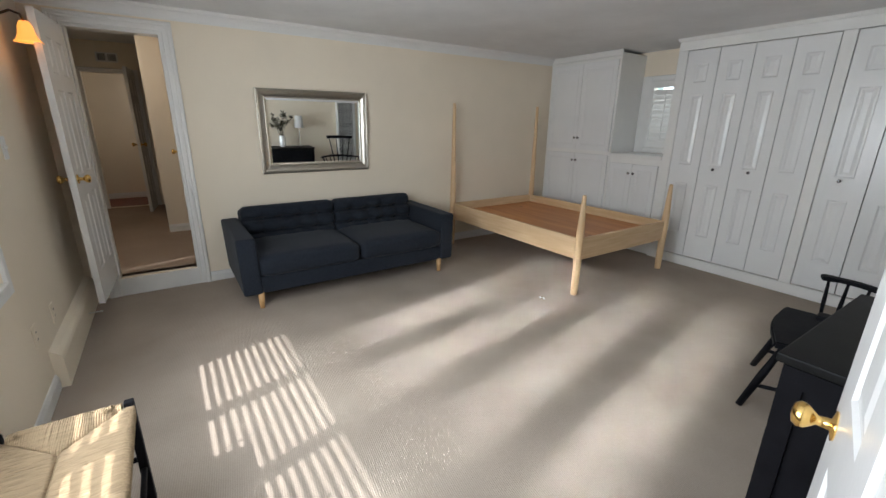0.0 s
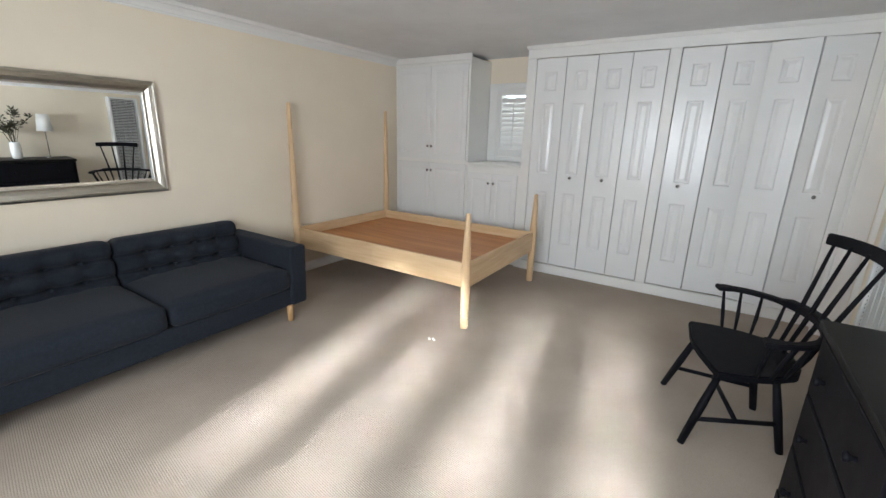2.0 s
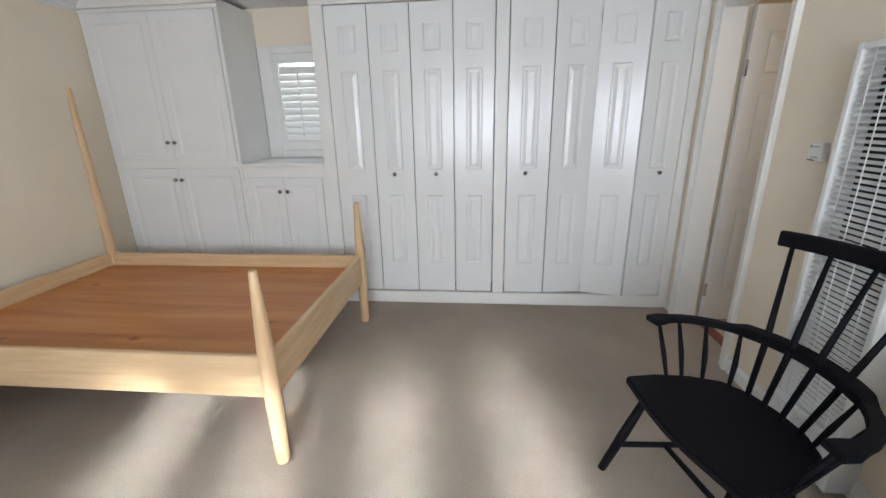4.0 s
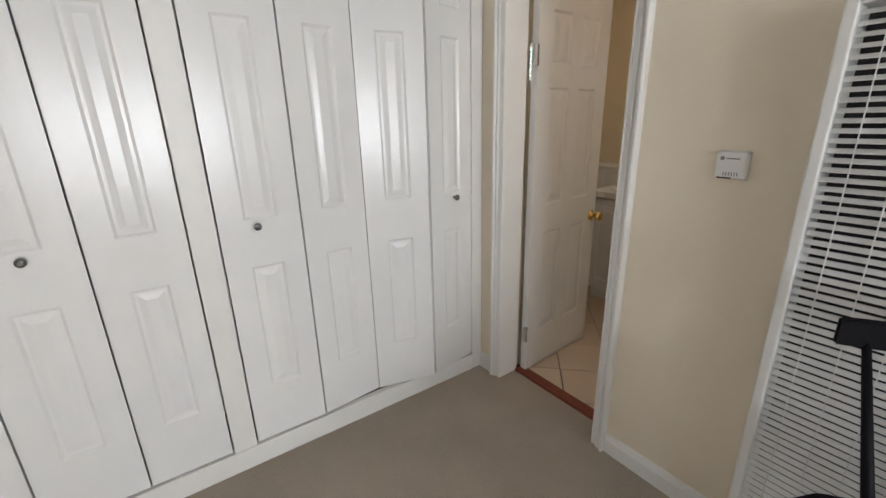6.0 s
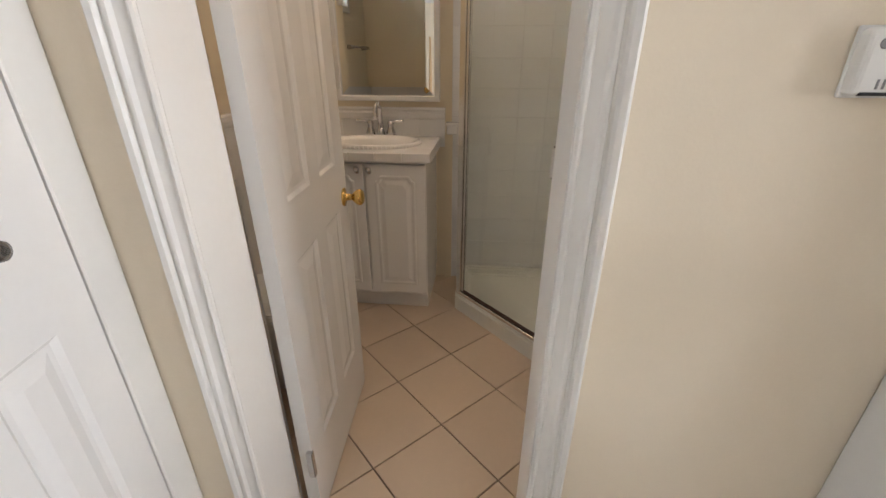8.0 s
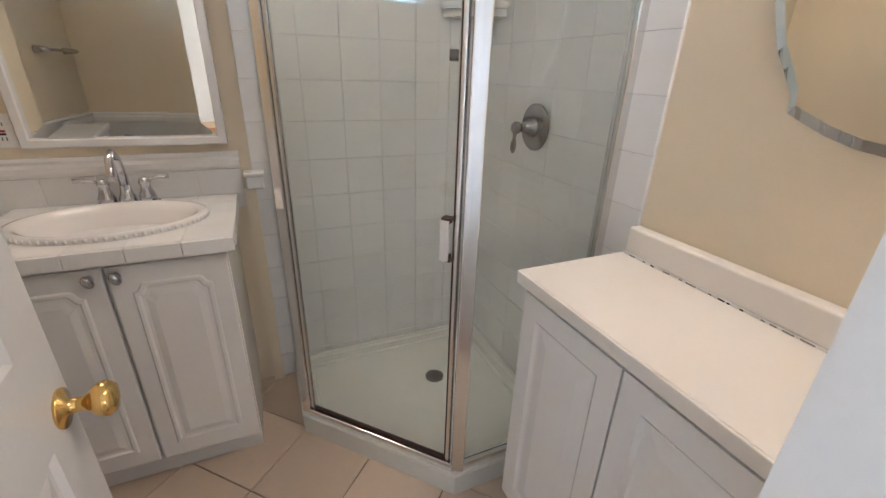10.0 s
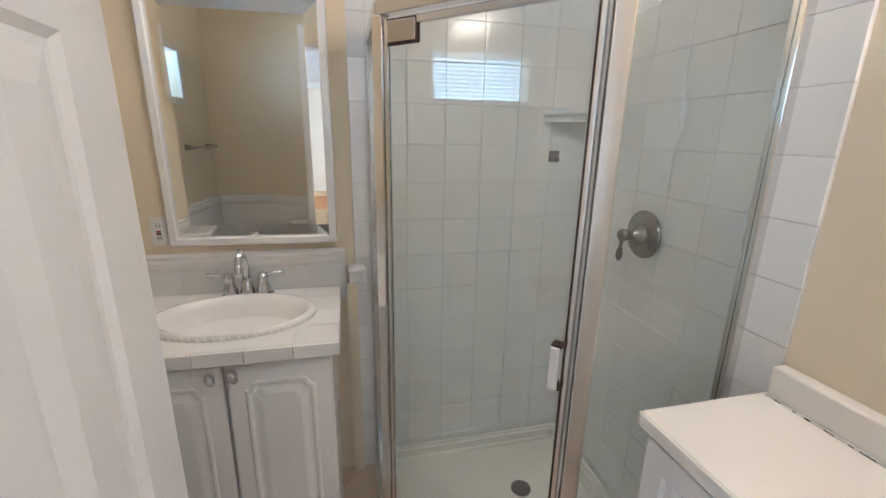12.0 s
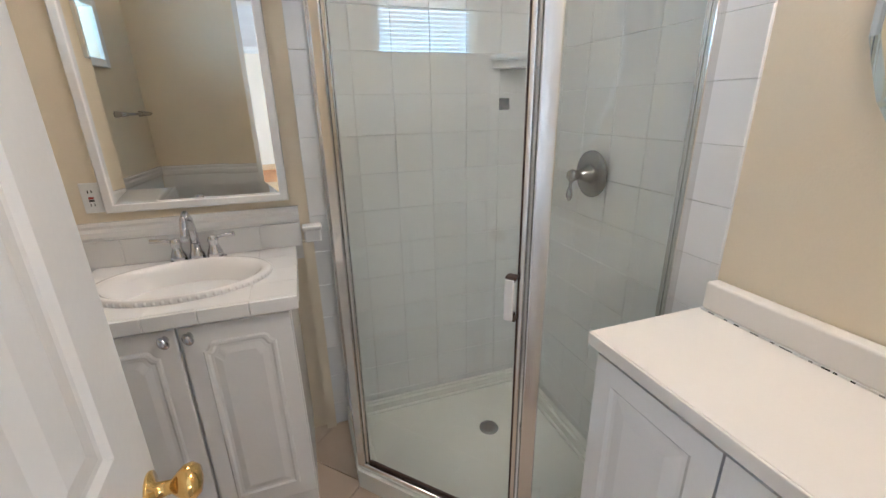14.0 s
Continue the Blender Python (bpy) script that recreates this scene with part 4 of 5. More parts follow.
part("moulding", picture_moulding(1.035, 0.745, [(0, 0), (0, 0.02), (0.012, 0.026), (0.016, 0.024), (0.022, 0.032), (0.045, 0.026), (0.062, 0.016), (0.066, 0.010), (0.076, 0.012), (0.076, 0.0)]), SILVER, mir)
part("bevel", picture_moulding(0.885, 0.595, [(0, 0.006), (0.022, 0.0095)]), MIRROR, mir)
part("mirror_glass", boxes((-0.421, -0.0095, -0.276, 0.421, -0.001, 0.276)), MIRROR, mir)

# ---- stool, sconce, wall plates ----
st = thing("rush_stool", pose(0.668, 2.135, 0), "low stool with a woven rush seat on a black wooden frame", "stool")
SA, SB = 0.183, 0.275
for sx in (-1, 1):
    for sy in (-1, 1):
        part("leg", boxes((sx * 0.169 - 0.015, sy * 0.261 - 0.015, 0, sx * 0.169 + 0.015, sy * 0.261 + 0.015, 0.452), bevel=0.005), BLACK, st)
for s in (-1, 1):
    part("stretcher", bar([(-0.16, s * 0.261, 0.2), (0.16, s * 0.261, 0.2)], 0.010, 8), BLACK, st)
    part("stretcher", bar([(s * 0.169, -0.25, 0.16), (s * 0.169, 0.25, 0.16)], 0.010, 8), BLACK, st)
rng = random.Random(5)


def rush_strand(bm, side, s, along, across, reach, half):
    """One cord, wrapped over a seat rail and running in to the seam."""
    start = across - (0.030 if abs(abs(s) - half) < 0.032 else 0.0)
    zj = rng.uniform(-0.0007, 0.0007)
    pts = [(start + 0.001, 0.412), (start + 0.003, 0.436), (start - 0.012, 0.447), (start - 0.04, 0.447), ((start + reach) / 2, 0.443), (reach + 0.012, 0.436), (reach - 0.001, 0.425)]
    if start - reach < 0.06:
        pts = [(start, 0.420), (start, 0.438), ((start + reach) / 2, 0.438), (reach, 0.427)]
    if start != across:
        pts = [(start - 0.002, 0.424)] + pts[2:]
    wob = rng.uniform(-0.0012, 0.0012)
    out = []
    for k, (d, z) in enumerate(pts):
        v = along * (s + wob * math.sin(k * 1.3)) + side * d
        out.append(Vector((v.x, v.y, z + zj)))
    sweep(bm, out, [0.0043] * len(out), 6)


for side, along, across, half in ((Vector((1, 0, 0)), Vector((0, 1, 0)), SA, SB), (Vector((-1, 0, 0)), Vector((0, 1, 0)), SA, SB), (Vector((0, 1, 0)), Vector((1, 0, 0)), SB, SA), (Vector((0, -1, 0)), Vector((1, 0, 0)), SB, SA)):
    bm = bmesh.new()
    n = int(2 * (half - 0.004) / 0.0062)
    for j in range(n):
        s = -half + 0.004 + (j + 0.5) * 2 * (half - 0.004) / n
        reach = max(0.0, abs(s) - (SB - SA)) if across == SA else SB - SA + abs(s)
        if across - reach > 0.034:
            rush_strand(bm, side, s, along, across, reach, half)
    part("seat_weave", bm, RUSH, st)
part("seat_core", boxes((-0.165, -0.257, 0.405, 0.165, 0.257, 0.421), bevel=0.004), RUSH, st)

sc = thing("wall_sconce", pose(XW, 4.24, 1.90), "lit wall sconce with an amber glass bell shade", "wall lamp")
bp_ = lathe([(0.05, 0), (0.05, 0.01), (0.03, 0.02), (0.012, 0.024)], 20)
part("back_plate", moved(bp_, Matrix.Translation((0, 0, 0.06)) @ Matrix.Rotation(radians(90), 4, "Y")), BRONZE, sc)
part("arm", bar([(0.02, 0, 0.06), (0.07, 0, 0.085), (0.11, 0, 0.07), (0.12, 0, 0.03)], 0.007, 8), BRONZE, sc)
bm = bmesh.new()
rings = [[bm.verts.new((0.12 + r * math.cos(2 * math.pi * k / 28), r * math.sin(2 * math.pi * k / 28), z)) for k in range(28)] for r, z in ((0.022, 0.035), (0.034, 0.01), (0.040, -0.03), (0.052, -0.06), (0.066, -0.075), (0.063, -0.075), (0.048, -0.055), (0.036, -0.03), (0.03, 0.008))]
for a, b in zip(rings, rings[1:]):
    for k in range(28):
        bm.faces.new((a[k], a[(k + 1) % 28], b[(k + 1) % 28], b[k])).smooth = True
part("shade", bm, AMBER, sc, "glowing amber glass shade")
part("bulb", lathe([(0.01, 0.01), (0.02, -0.01), (0.026, -0.03), (0.018, -0.05), (0.004, -0.056)], 16, m=Matrix.Translation((0.12, 0, 0))), SCONCE_BULB, sc)


def wall_plate(name, m, label, category, slots, mat=PLASTIC):
    ob = thing(name, m, label, category)
    part("plate", boxes((-0.035, -0.006, -0.057, 0.035, 0, 0.057), bevel=0.003), mat, ob)
    for z in slots:
        part("socket", boxes((-0.016, -0.008, z - 0.014, 0.016, -0.0062, z + 0.014), bevel=0.001, seg=1), mat, ob)
        for x in (-0.006, 0.006):
            part("slot", boxes((x - 0.0012, -0.0088, z - 0.004, x + 0.0012, -0.0081, z + 0.006)), DARK, ob)
    return ob


wall_plate("wall_outlet", pose(XW, 3.38, 0.375, 0, 0, 90), "electrical outlet painted over in the cream of the wall", "outlet", (-0.02, 0.02), CREAM)
wall_plate("wall_outlet", pose(XW, 3.77, 0.345, 0, 0, 90), "electrical outlet painted over in the cream of the wall", "outlet", (-0.02, 0.02), CREAM)
wsw = thing("light_switch", pose(XW, 3.748, 1.264, 0, 0, 90), "white light switch plate on the cream wall", "switch")
part("plate", boxes((-0.035, -0.006, -0.057, 0.035, 0, 0.057), bevel=0.003), PLASTIC, wsw)
part("toggle", boxes((-0.005, -0.016, -0.004, 0.005, -0.006, 0.012), bevel=0.002), PLASTIC, wsw)
ds = thing("door_stop", pose(XW + 0.052, 4.36, 0.085), "white spring door stop on the wall ledge", "door stop")
part("rod", bar([(0, 0, 0), (0.07, 0, 0)], 0.004, 8), PLASTIC, ds)
part("tip", bar([(0.065, 0, 0), (0.08, 0, 0)], 0.007, 10), PLASTIC, ds)

hv = thing("return_air_grille", pose(0.62, 8.45, 2.22), "metal return-air grille above the hall's end doorway", "vent")
part("grille_frame", boxes((-0.12, -0.012, -0.06, 0.12, 0, -0.045), (-0.12, -0.012, 0.045, 0.12, 0, 0.06), (-0.12, -0.012, -0.045, -0.105, 0, 0.045), (0.105, -0.012, -0.045, 0.12, 0, 0.045), (-0.01, -0.012, -0.045, 0.01, 0, 0.045)), METAL_WHITE, hv)
for k in range(7):
    part("blade", boxes((-0.105, -0.01, -0.042 + k * 0.0125, 0.105, -0.002, -0.037 + k * 0.0125)), METAL_WHITE, hv)
# Thin near-black sheet paints in the shade between the grille blades.
part("backing", boxes((-0.105, -0.0015, -0.045, 0.105, -0.0005, 0.045)), DARK, hv)

# Unseen fitting, added to go with the hall's extra lamp.
hl = thing("added_hall_fitting", pose(0.72, 5.9, 2.42), "unseen flush ceiling light, added to brighten the hall", "ceiling light")
part("base", lathe([(0.13, -0.02), (0.14, -0.012), (0.14, 0.0)], 28), METAL_WHITE, hl)

lint = random.Random(9)
for k in range(5):
    x, y = 3.585 + lint.uniform(-0.03, 0.035), 2.975 + lint.uniform(-0.03, 0.03)
    bm = prism([(x + 0.011 * math.cos(a) * lint.uniform(0.5, 1.3), y + 0.009 * math.sin(a) * lint.uniform(0.5, 1.3)) for a in [q * 0.9 for q in range(7)]], 0.0005, 0.003)
    solid("lint_scrap", bm, PAPER, "small scrap of white lint on the carpet", "scrap", "scraps on the carpet")
# ---- bathroom: window, vanity, mirror ----
win3 = tagged(new("window_3"), "small high bathroom window with a lowered white mini blind", "window", kind="structure")
part("window_frame", boxes((BX1 - 0.02, -0.40, 1.56, BX1 + 0.004, -0.36, 1.88), (BX1 - 0.02, 0.16, 1.56, BX1 + 0.004, 0.20, 1.88), (BX1 - 0.02, -0.36, 1.84, BX1 + 0.004, 0.16, 1.88), (BX1 - 0.02, -0.36, 1.56, BX1 + 0.004, 0.16, 1.60), bevel=0.003, seg=1), TRIM, win3)
pane = part("pane", boxes((BX1 + 0.09, -0.36, 1.60, BX1 + 0.094, 0.16, 1.84)), GLASS, win3)
pane.visible_shadow = False
bm = bmesh.new()
quad_box(bm, -0.012, -0.255, -0.0006, 0.012, 0.255, 0.0006)
bm.transform(Matrix.Rotation(radians(25), 4, "Y"))
blind_me = mesh_of("blind_slat", bm, METAL_WHITE)
for k in range(11):
    ob = new("blind_slat", blind_me)
    ob.parent = win3
    ob.matrix_basis = Matrix.Translation(Vector((BX1 + 0.05, -0.10, 1.61 + k * 0.021)) * UNIT)


def cathedral_leaf(w, h, t):
    """A routed cabinet door in the x-z plane whose raised field has scrolled upper corners."""
    bm = boxes((0, -t / 2, 0, w, t / 2, h), bevel=0.004, seg=2)
    x0, x1, z0, z1 = 0.045, w - 0.045, 0.052, h - 0.052
    half = [(0.0, -0.026), (0.008, -0.024), (0.015, -0.017), (0.019, -0.008), (0.025, -0.002), (0.034, 0.0)]
    outline = [(x0, z0), (x1, z0)] + [(x1 - a, z1 + b) for a, b in half] + [(x0 + a, z1 + b) for a, b in half[::-1]]
    cx, cz = (x0 + x1) / 2, (z0 + z1) / 2
    rings = []
    for inset, d in ((0, -0.001), (0.005, 0.0045), (0.012, 0.0045), (0.018, 0.0008), (0.026, 0.0008), (0.044, 0.0055)):
        fx, fz = 1 - inset / (cx - x0), 1 - inset / (cz - z0)
        rings.append([bm.verts.new((cx + (x - cx) * fx, -t / 2 - d, cz + (z - cz) * fz)) for x, z in outline])
    n = len(outline)
    for a, b in zip(rings, rings[1:]):
        for k in range(n):
            bm.faces.new((a[k], a[(k + 1) % n], b[(k + 1) % n], b[k]))
    bm.faces.new(rings[-1])
    bmesh.ops.recalc_face_normals(bm, faces=bm.faces)
    return bm


van = thing("vanity_cabinet", Matrix.Identity(4), "white bathroom vanity cabinet with two raised-panel doors", "vanity")
part("body", boxes((5.125, BY0 + 0.004, 0.10, 5.705, -0.607, 0.805), bevel=0.002, seg=1), WHITE, van)
part("toe_kick", boxes((5.13, BY0 + 0.004, 0, 5.70, -0.655, 0.0995)), WHITE, van)
for x0, kx in ((5.41, 0.025), (5.70, 0.258)):
    d = part("door", cathedral_leaf(0.282, 0.675, 0.02), WHITE, van)
    d.matrix_basis = placed(pose(x0, -0.5965, 0.122, 0, 0, 180))
    kb = lathe([(0.007, 0), (0.005, 0.010), (0.009, 0.015), (0.0125, 0.022), (0.011, 0.030), (0.004, 0.034)], 16)
    kb.transform(Matrix.Rotation(radians(25), 4, "Z") @ Matrix.Diagonal((1, 1.5, 1, 1)))
    moved(kb, Matrix.Translation((kx, 0.0, 0.650)) @ Matrix.Rotation(radians(90), 4, "X") @ Matrix.Translation((0, 0, 0.010)))
    part("knob", kb, CHROME, d, "bright oval metal knob")
sink_c, sa, sb = (5.42, -0.79), 0.245, 0.165
top = bmesh.new()
n = 40
outer = []
x0, x1, y0, y1 = 5.10, 5.73, BY0 + 0.004, -0.572
for k in range(n):
    a = 2 * math.pi * k / n
    c, s = math.cos(a), math.sin(a)
    t = min(((x1 - sink_c[0]) if c > 0 else (x0 - sink_c[0])) / c if abs(c) > 1e-6 else 9, ((y1 - sink_c[1]) if s > 0 else (y0 - sink_c[1])) / s if abs(s) > 1e-6 else 9)
    outer.append((sink_c[0] + t * c, sink_c[1] + t * s))
inner = [(sink_c[0] + (sa - 0.02) * math.cos(2 * math.pi * k / n), sink_c[1] + (sb - 0.02) * math.sin(2 * math.pi * k / n)) for k in range(n)]
rows = [[top.verts.new((*p, z)) for p in pts] for pts, z in ((inner, 0.806), (outer, 0.806), (outer, 0.851), (inner, 0.851))]
for a, b in zip(rows, rows[1:] + rows[:1]):
    for k in range(n):
        top.faces.new((a[k], a[(k + 1) % n], b[(k + 1) % n], b[k]))
bmesh.ops.recalc_face_normals(top, faces=top.faces)
vt = solid("tiled_countertop", top, GROUT, "white tiled vanity top with a rounded tile edge", "worktop")
for k in range(5):
    xa = 5.10 + k * 0.126
    part("edge_tile", boxes((xa + 0.0003, -0.572, 0.812, xa + 0.1257, -0.560, 0.852), bevel=0.003, seg=2), TILE, vt)
for xa in (0, 1, 2, 3, 4):
    for ya in (0, 1, 2, 3):
        ax, ay = 5.10 + xa * 0.126, -0.572 - (ya + 1) * 0.1145
        cx, cy = ax + 0.063, ay + 0.057
        corners = [(ax + 0.0005, ay + 0.0005), (ax + 0.1255, ay + 0.0005), (ax + 0.1255, ay + 0.114), (ax + 0.0005, ay + 0.114)]
        far = [((px - sink_c[0]) / (sa - 0.012)) ** 2 + ((py - sink_c[1]) / (sb - 0.012)) ** 2 for px, py in corners]
        if min(far) > 1.0 and ((cx - sink_c[0]) / sa) ** 2 + ((cy - sink_c[1]) / sb) ** 2 > 1.0:
            part("top_tile", boxes((*corners[0], 0.8485, *corners[2], 0.8525), bevel=0.0012, seg=1), TILE, vt)
        else:
            pts = [p for p, f in zip(corners, far) if f > 1.0]
            # tiles cut round the basin
            cut = []
            for q in range(4):
                for s in range(8):
                    f = s / 8
                    px = corners[q][0] * (1 - f) + corners[(q + 1) % 4][0] * f
                    py = corners[q][1] * (1 - f) + corners[(q + 1) % 4][1] * f
                    ex, ey = (px - sink_c[0]) / (sa - 0.012), (py - sink_c[1]) / (sb - 0.012)
                    e = math.hypot(ex, ey)
                    if e < 1:
                        if e < 1e-3:
                            continue
                        px, py = sink_c[0] + ex / e * (sa - 0.012), sink_c[1] + ey / e * (sb - 0.012)
                    if not cut or math.hypot(cut[-1][0] - px, cut[-1][1] - py) > 1e-4:
                        cut.append((px, py))
            if len(pts) >= 1 and len(cut) > 3:
                part("top_tile", prism(cut, 0.8485, 0.8522), TILE, vt)

sink = thing("wash_basin", pose(sink_c[0], sink_c[1], 0.852), "oval white drop-in wash basin with a beaded rim", "sink")
bm = bmesh.new()
rings = []
for f, z in ((1.0, 0.0), (1.005, 0.010), (0.985, 0.018), (0.93, 0.020), (0.87, 0.014), (0.82, -0.004), (0.74, -0.05), (0.55, -0.10), (0.25, -0.125), (0.08, -0.128)):
    rings.append([bm.verts.new((sa * f * math.cos(2 * math.pi * k / 48), sb * f * math.sin(2 * math.pi * k / 48) + (0.012 if f < 0.85 else 0), z)) for k in range(48)])
for a, b in zip(rings, rings[1:]):
    for k in range(48):
        bm.faces.new((a[k], a[(k + 1) % 48], b[(k + 1) % 48], b[k])).smooth = True
bm.faces.new(rings[-1])
bmesh.ops.recalc_face_normals(bm, faces=bm.faces)
part("bowl", bm, PORCELAIN, sink)
bm = bmesh.new()
for k in range(72):
    a = 2 * math.pi * k / 72
    bmesh.ops.create_uvsphere(bm, u_segments=6, v_segments=4, radius=0.0068, matrix=Matrix.Translation((sa * 0.99 * math.cos(a), sb * 0.985 * math.sin(a), 0.008)))
for f in bm.faces:
    f.smooth = True
part("beaded_rim", bm, PORCELAIN, sink)
part("drain", lathe([(0.02, -0.1275), (0.02, -0.124), (0.006, -0.123)], 16), CHROME, sink)

fc = thing("faucet", pose(5.415, -0.965, 0.852), "chrome two-handle arched basin faucet", "faucet")
part("deck_plate", boxes((-0.085, -0.026, 0, 0.085, 0.026, 0.018), bevel=0.012, seg=4), CHROME, fc)
part("spout_base", lathe([(0.024, 0.016), (0.024, 0.03), (0.018, 0.045), (0.015, 0.07)], 18), CHROME, fc)
part("spout", bar([(0, 0, 0.06), (0, 0, 0.11), (0, 0.012, 0.155), (0, 0.045, 0.178), (0, 0.08, 0.165), (0, 0.098, 0.125), (0, 0.10, 0.105)], [0.015, 0.013, 0.012, 0.0115, 0.0115, 0.012, 0.0125], 14), CHROME, fc)
for s in (-1, 1):
    h = part("handle", lathe([(0.024, 0.016), (0.025, 0.03), (0.017, 0.05), (0.014, 0.066), (0.018, 0.074), (0.014, 0.088), (0.004, 0.092)], 18, m=Matrix.Translation((s * 0.055, 0, 0))), CHROME, fc)
    part("lever", bar([(s * 0.055, 0, 0.08), (s * 0.085, 0.006, 0.088), (s * 0.125, 0.010, 0.092)], [0.006, 0.0055, 0.008], 10), CHROME, h)

bmr = thing("bathroom_mirror", pose(5.376, BY0 + 0.013, 1.442, 0, 0, -2.5), "rectangular mirror in a white frame above the vanity", "mirror")
rot = Matrix.Rotation(radians(180), 4, "Z")
part("mirror_frame", moved(picture_moulding(0.552, 0.812, [(0, 0), (0, 0.02), (0.004, 0.024), (0.024, 0.024), (0.027, 0.020), (0.027, 0.004)]), rot), WHITE, bmr)
part("bevel", moved(picture_moulding(0.496, 0.756, [(0, 0.0115), (0.042, 0.016)]), rot), MIRROR, bmr)
part("mirror_glass", boxes((-0.206, 0.002, -0.336, 0.206, 0.0158, 0.336)), MIRROR, bmr)

ou = thing("wall_outlet", pose(5.685, BY0, 1.086, 0, 0, 180), "white wall outlet with a test button beside the mirror", "outlet")
part("plate", boxes((-0.026, -0.006, -0.048, 0.026, 0, 0.048), bevel=0.002), PLASTIC, ou)
part("insert", boxes((-0.014, -0.008, -0.034, 0.014, -0.0062, 0.034), bevel=0.001, seg=1), PLASTIC, ou)
part("test_button", boxes((-0.007, -0.0095, -0.003, 0.007, -0.0082, 0.004)), material("red_button", (0.35, 0.05, 0.04), 0.4), ou)
part("reset_button", boxes((-0.007, -0.0095, -0.011, 0.007, -0.0082, -0.005)), DARK, ou)
for z in (-0.022, 0.02):
    for x in (-0.005, 0.005):
        part("slot", boxes((x - 0.0012, -0.009, z - 0.004, x + 0.0012, -0.0082, z + 0.005)), DARK, ou)

# wainscot: one course of tile over the vanity, capped by a rail
RAIL = [(0, 0), (0.012, 0.0), (0.018, 0.012), (0.020, 0.03), (0.014, 0.04), (0.016, 0.05), (0.010, 0.06), (0, 0.06)]
setting("tile_rail", profile_run(RAIL, (5.075, BY0, 0.945), (BX1, BY0, 0.945), (0, 1, 0)), PORCELAIN, "white glazed ledge moulding", "trim")
setting("tile_rail", profile_run(RAIL, (BX1, BY0 + 0.02, 0.945), (BX1, BY1, 0.945), (-1, 0, 0)), PORCELAIN, "white glazed ledge moulding", "trim")
setting("tile_rail", profile_run(RAIL, (5.62, BY1, 0.945), (BX1 - 0.02, BY1, 0.945), (0, -1, 0)), PORCELAIN, "white glazed ledge moulding", "trim")
setting("tile_rail", profile_run(RAIL, (5.36, BY1 - 0.06, 0.945), (5.64, BY1 - 0.06, 0.945), (0, -1, 0)), PORCELAIN, "white glazed ledge moulding", "trim")
setting("wainscot", boxes((BX1 - 0.01, BY0 + 0.012, 0, BX1 - 0.002, BY1 - 0.012, 0.944), (5.62, BY1 - 0.01, 0, BX1 - 0.012, BY1 - 0.002, 0.944), (5.36, BY1 - 0.07, 0, 5.63, BY1 - 0.062, 0.944)), TILE, "white tiled wainscot", "wall tile")
bl = tagged(new("rail_end_block"), "white glazed end block of the ledge", "trim", kind="structure")
part("block", boxes((5.005, BY0 + 0.001, 0.872, 5.065, BY0 + 0.05, 0.93), bevel=0.006), PORCELAIN, bl)
part("cap", boxes((5.0, BY0 + 0.001, 0.918, 5.07, BY0 + 0.058, 0.934), bevel=0.005), PORCELAIN, bl)
setting("pipe_chase", boxes((5.035, BY0 + 0.002, 0, 5.075, BY0 + 0.03, 0.87)), BATH_CREAM, "cream boxed strip beside the vanity", "wall")

# ---- shower ----
pan_out = [(4.112, -1.018), (4.985, -1.018), (4.985, -0.655), (4.565, -0.205), (4.112, -0.205)]
pan_in = [(4.15, -0.985), (4.93, -0.985), (4.93, -0.675), (4.54, -0.265), (4.15, -0.265)]
sh = thing("shower_enclosure", Matrix.Identity(4), "neo-angle glass shower with aluminium frame and white pan", "shower")
bm = bmesh.new()
rows = [[bm.verts.new((*p, z)) for p in pts] for pts, z in ((pan_out, 0), (pan_out, 0.092), (pan_in, 0.092), ([(x * 0.97 + 4.42 * 0.03, y * 0.97 - 0.7 * 0.03) for x, y in pan_in], 0.045))]
for a, b in zip(rows, rows[1:]):
    for k in range(5):
        bm.faces.new((a[k], a[(k + 1) % 5], b[(k + 1) % 5], b[k]))
hub = bm.verts.new((4.42, -0.73, 0.034))
for k in range(5):
    bm.faces.new((rows[-1][k], rows[-1][(k + 1) % 5], hub))
bmesh.ops.recalc_face_normals(bm, faces=bm.faces)
bmesh.ops.bevel(bm, geom=[e for e in bm.edges if all(v.co.z > 0.04 for v in e.verts)], offset=0.010, segments=3, affect="EDGES")
part("pan", bm, ACRYLIC, sh)
dr_ = part("drain", lathe([(0.040, 0.036), (0.040, 0.040), (0.034, 0.0415), (0.004, 0.0415)], 24, m=Matrix.Translation((4.42, -0.73, 0))), NICKEL, sh)
bm = bmesh.new()
for i in range(-3, 4):
    for j in range(-3, 4):
        if i * i + j * j < 9.5:
            quad_box(bm, 4.42 + i * 0.009 - 0.003, -0.73 + j * 0.009 - 0.003, 0.0412, 4.42 + i * 0.009 + 0.003, -0.73 + j * 0.009 + 0.003, 0.0420)
part("drain_holes", bm, DARK, dr_)
L, M, R = Vector((4.958, -0.668, 0)), Vector((4.550, -0.236, 0)), Vector((4.105, -0.236, 0))
BK = Vector((4.958, -1.018, 0))
ZT = 1.71


def upright(p, w, d, z0, z1, ang, name="post", parent=sh):
    bm = boxes((-w / 2, -d / 2, z0, w / 2, d / 2, z1), bevel=0.003, seg=2)
    bm.transform(Matrix.Translation(p) @ Matrix.Rotation(ang, 4, "Z"))
    return part(name, bm, ALU, parent)


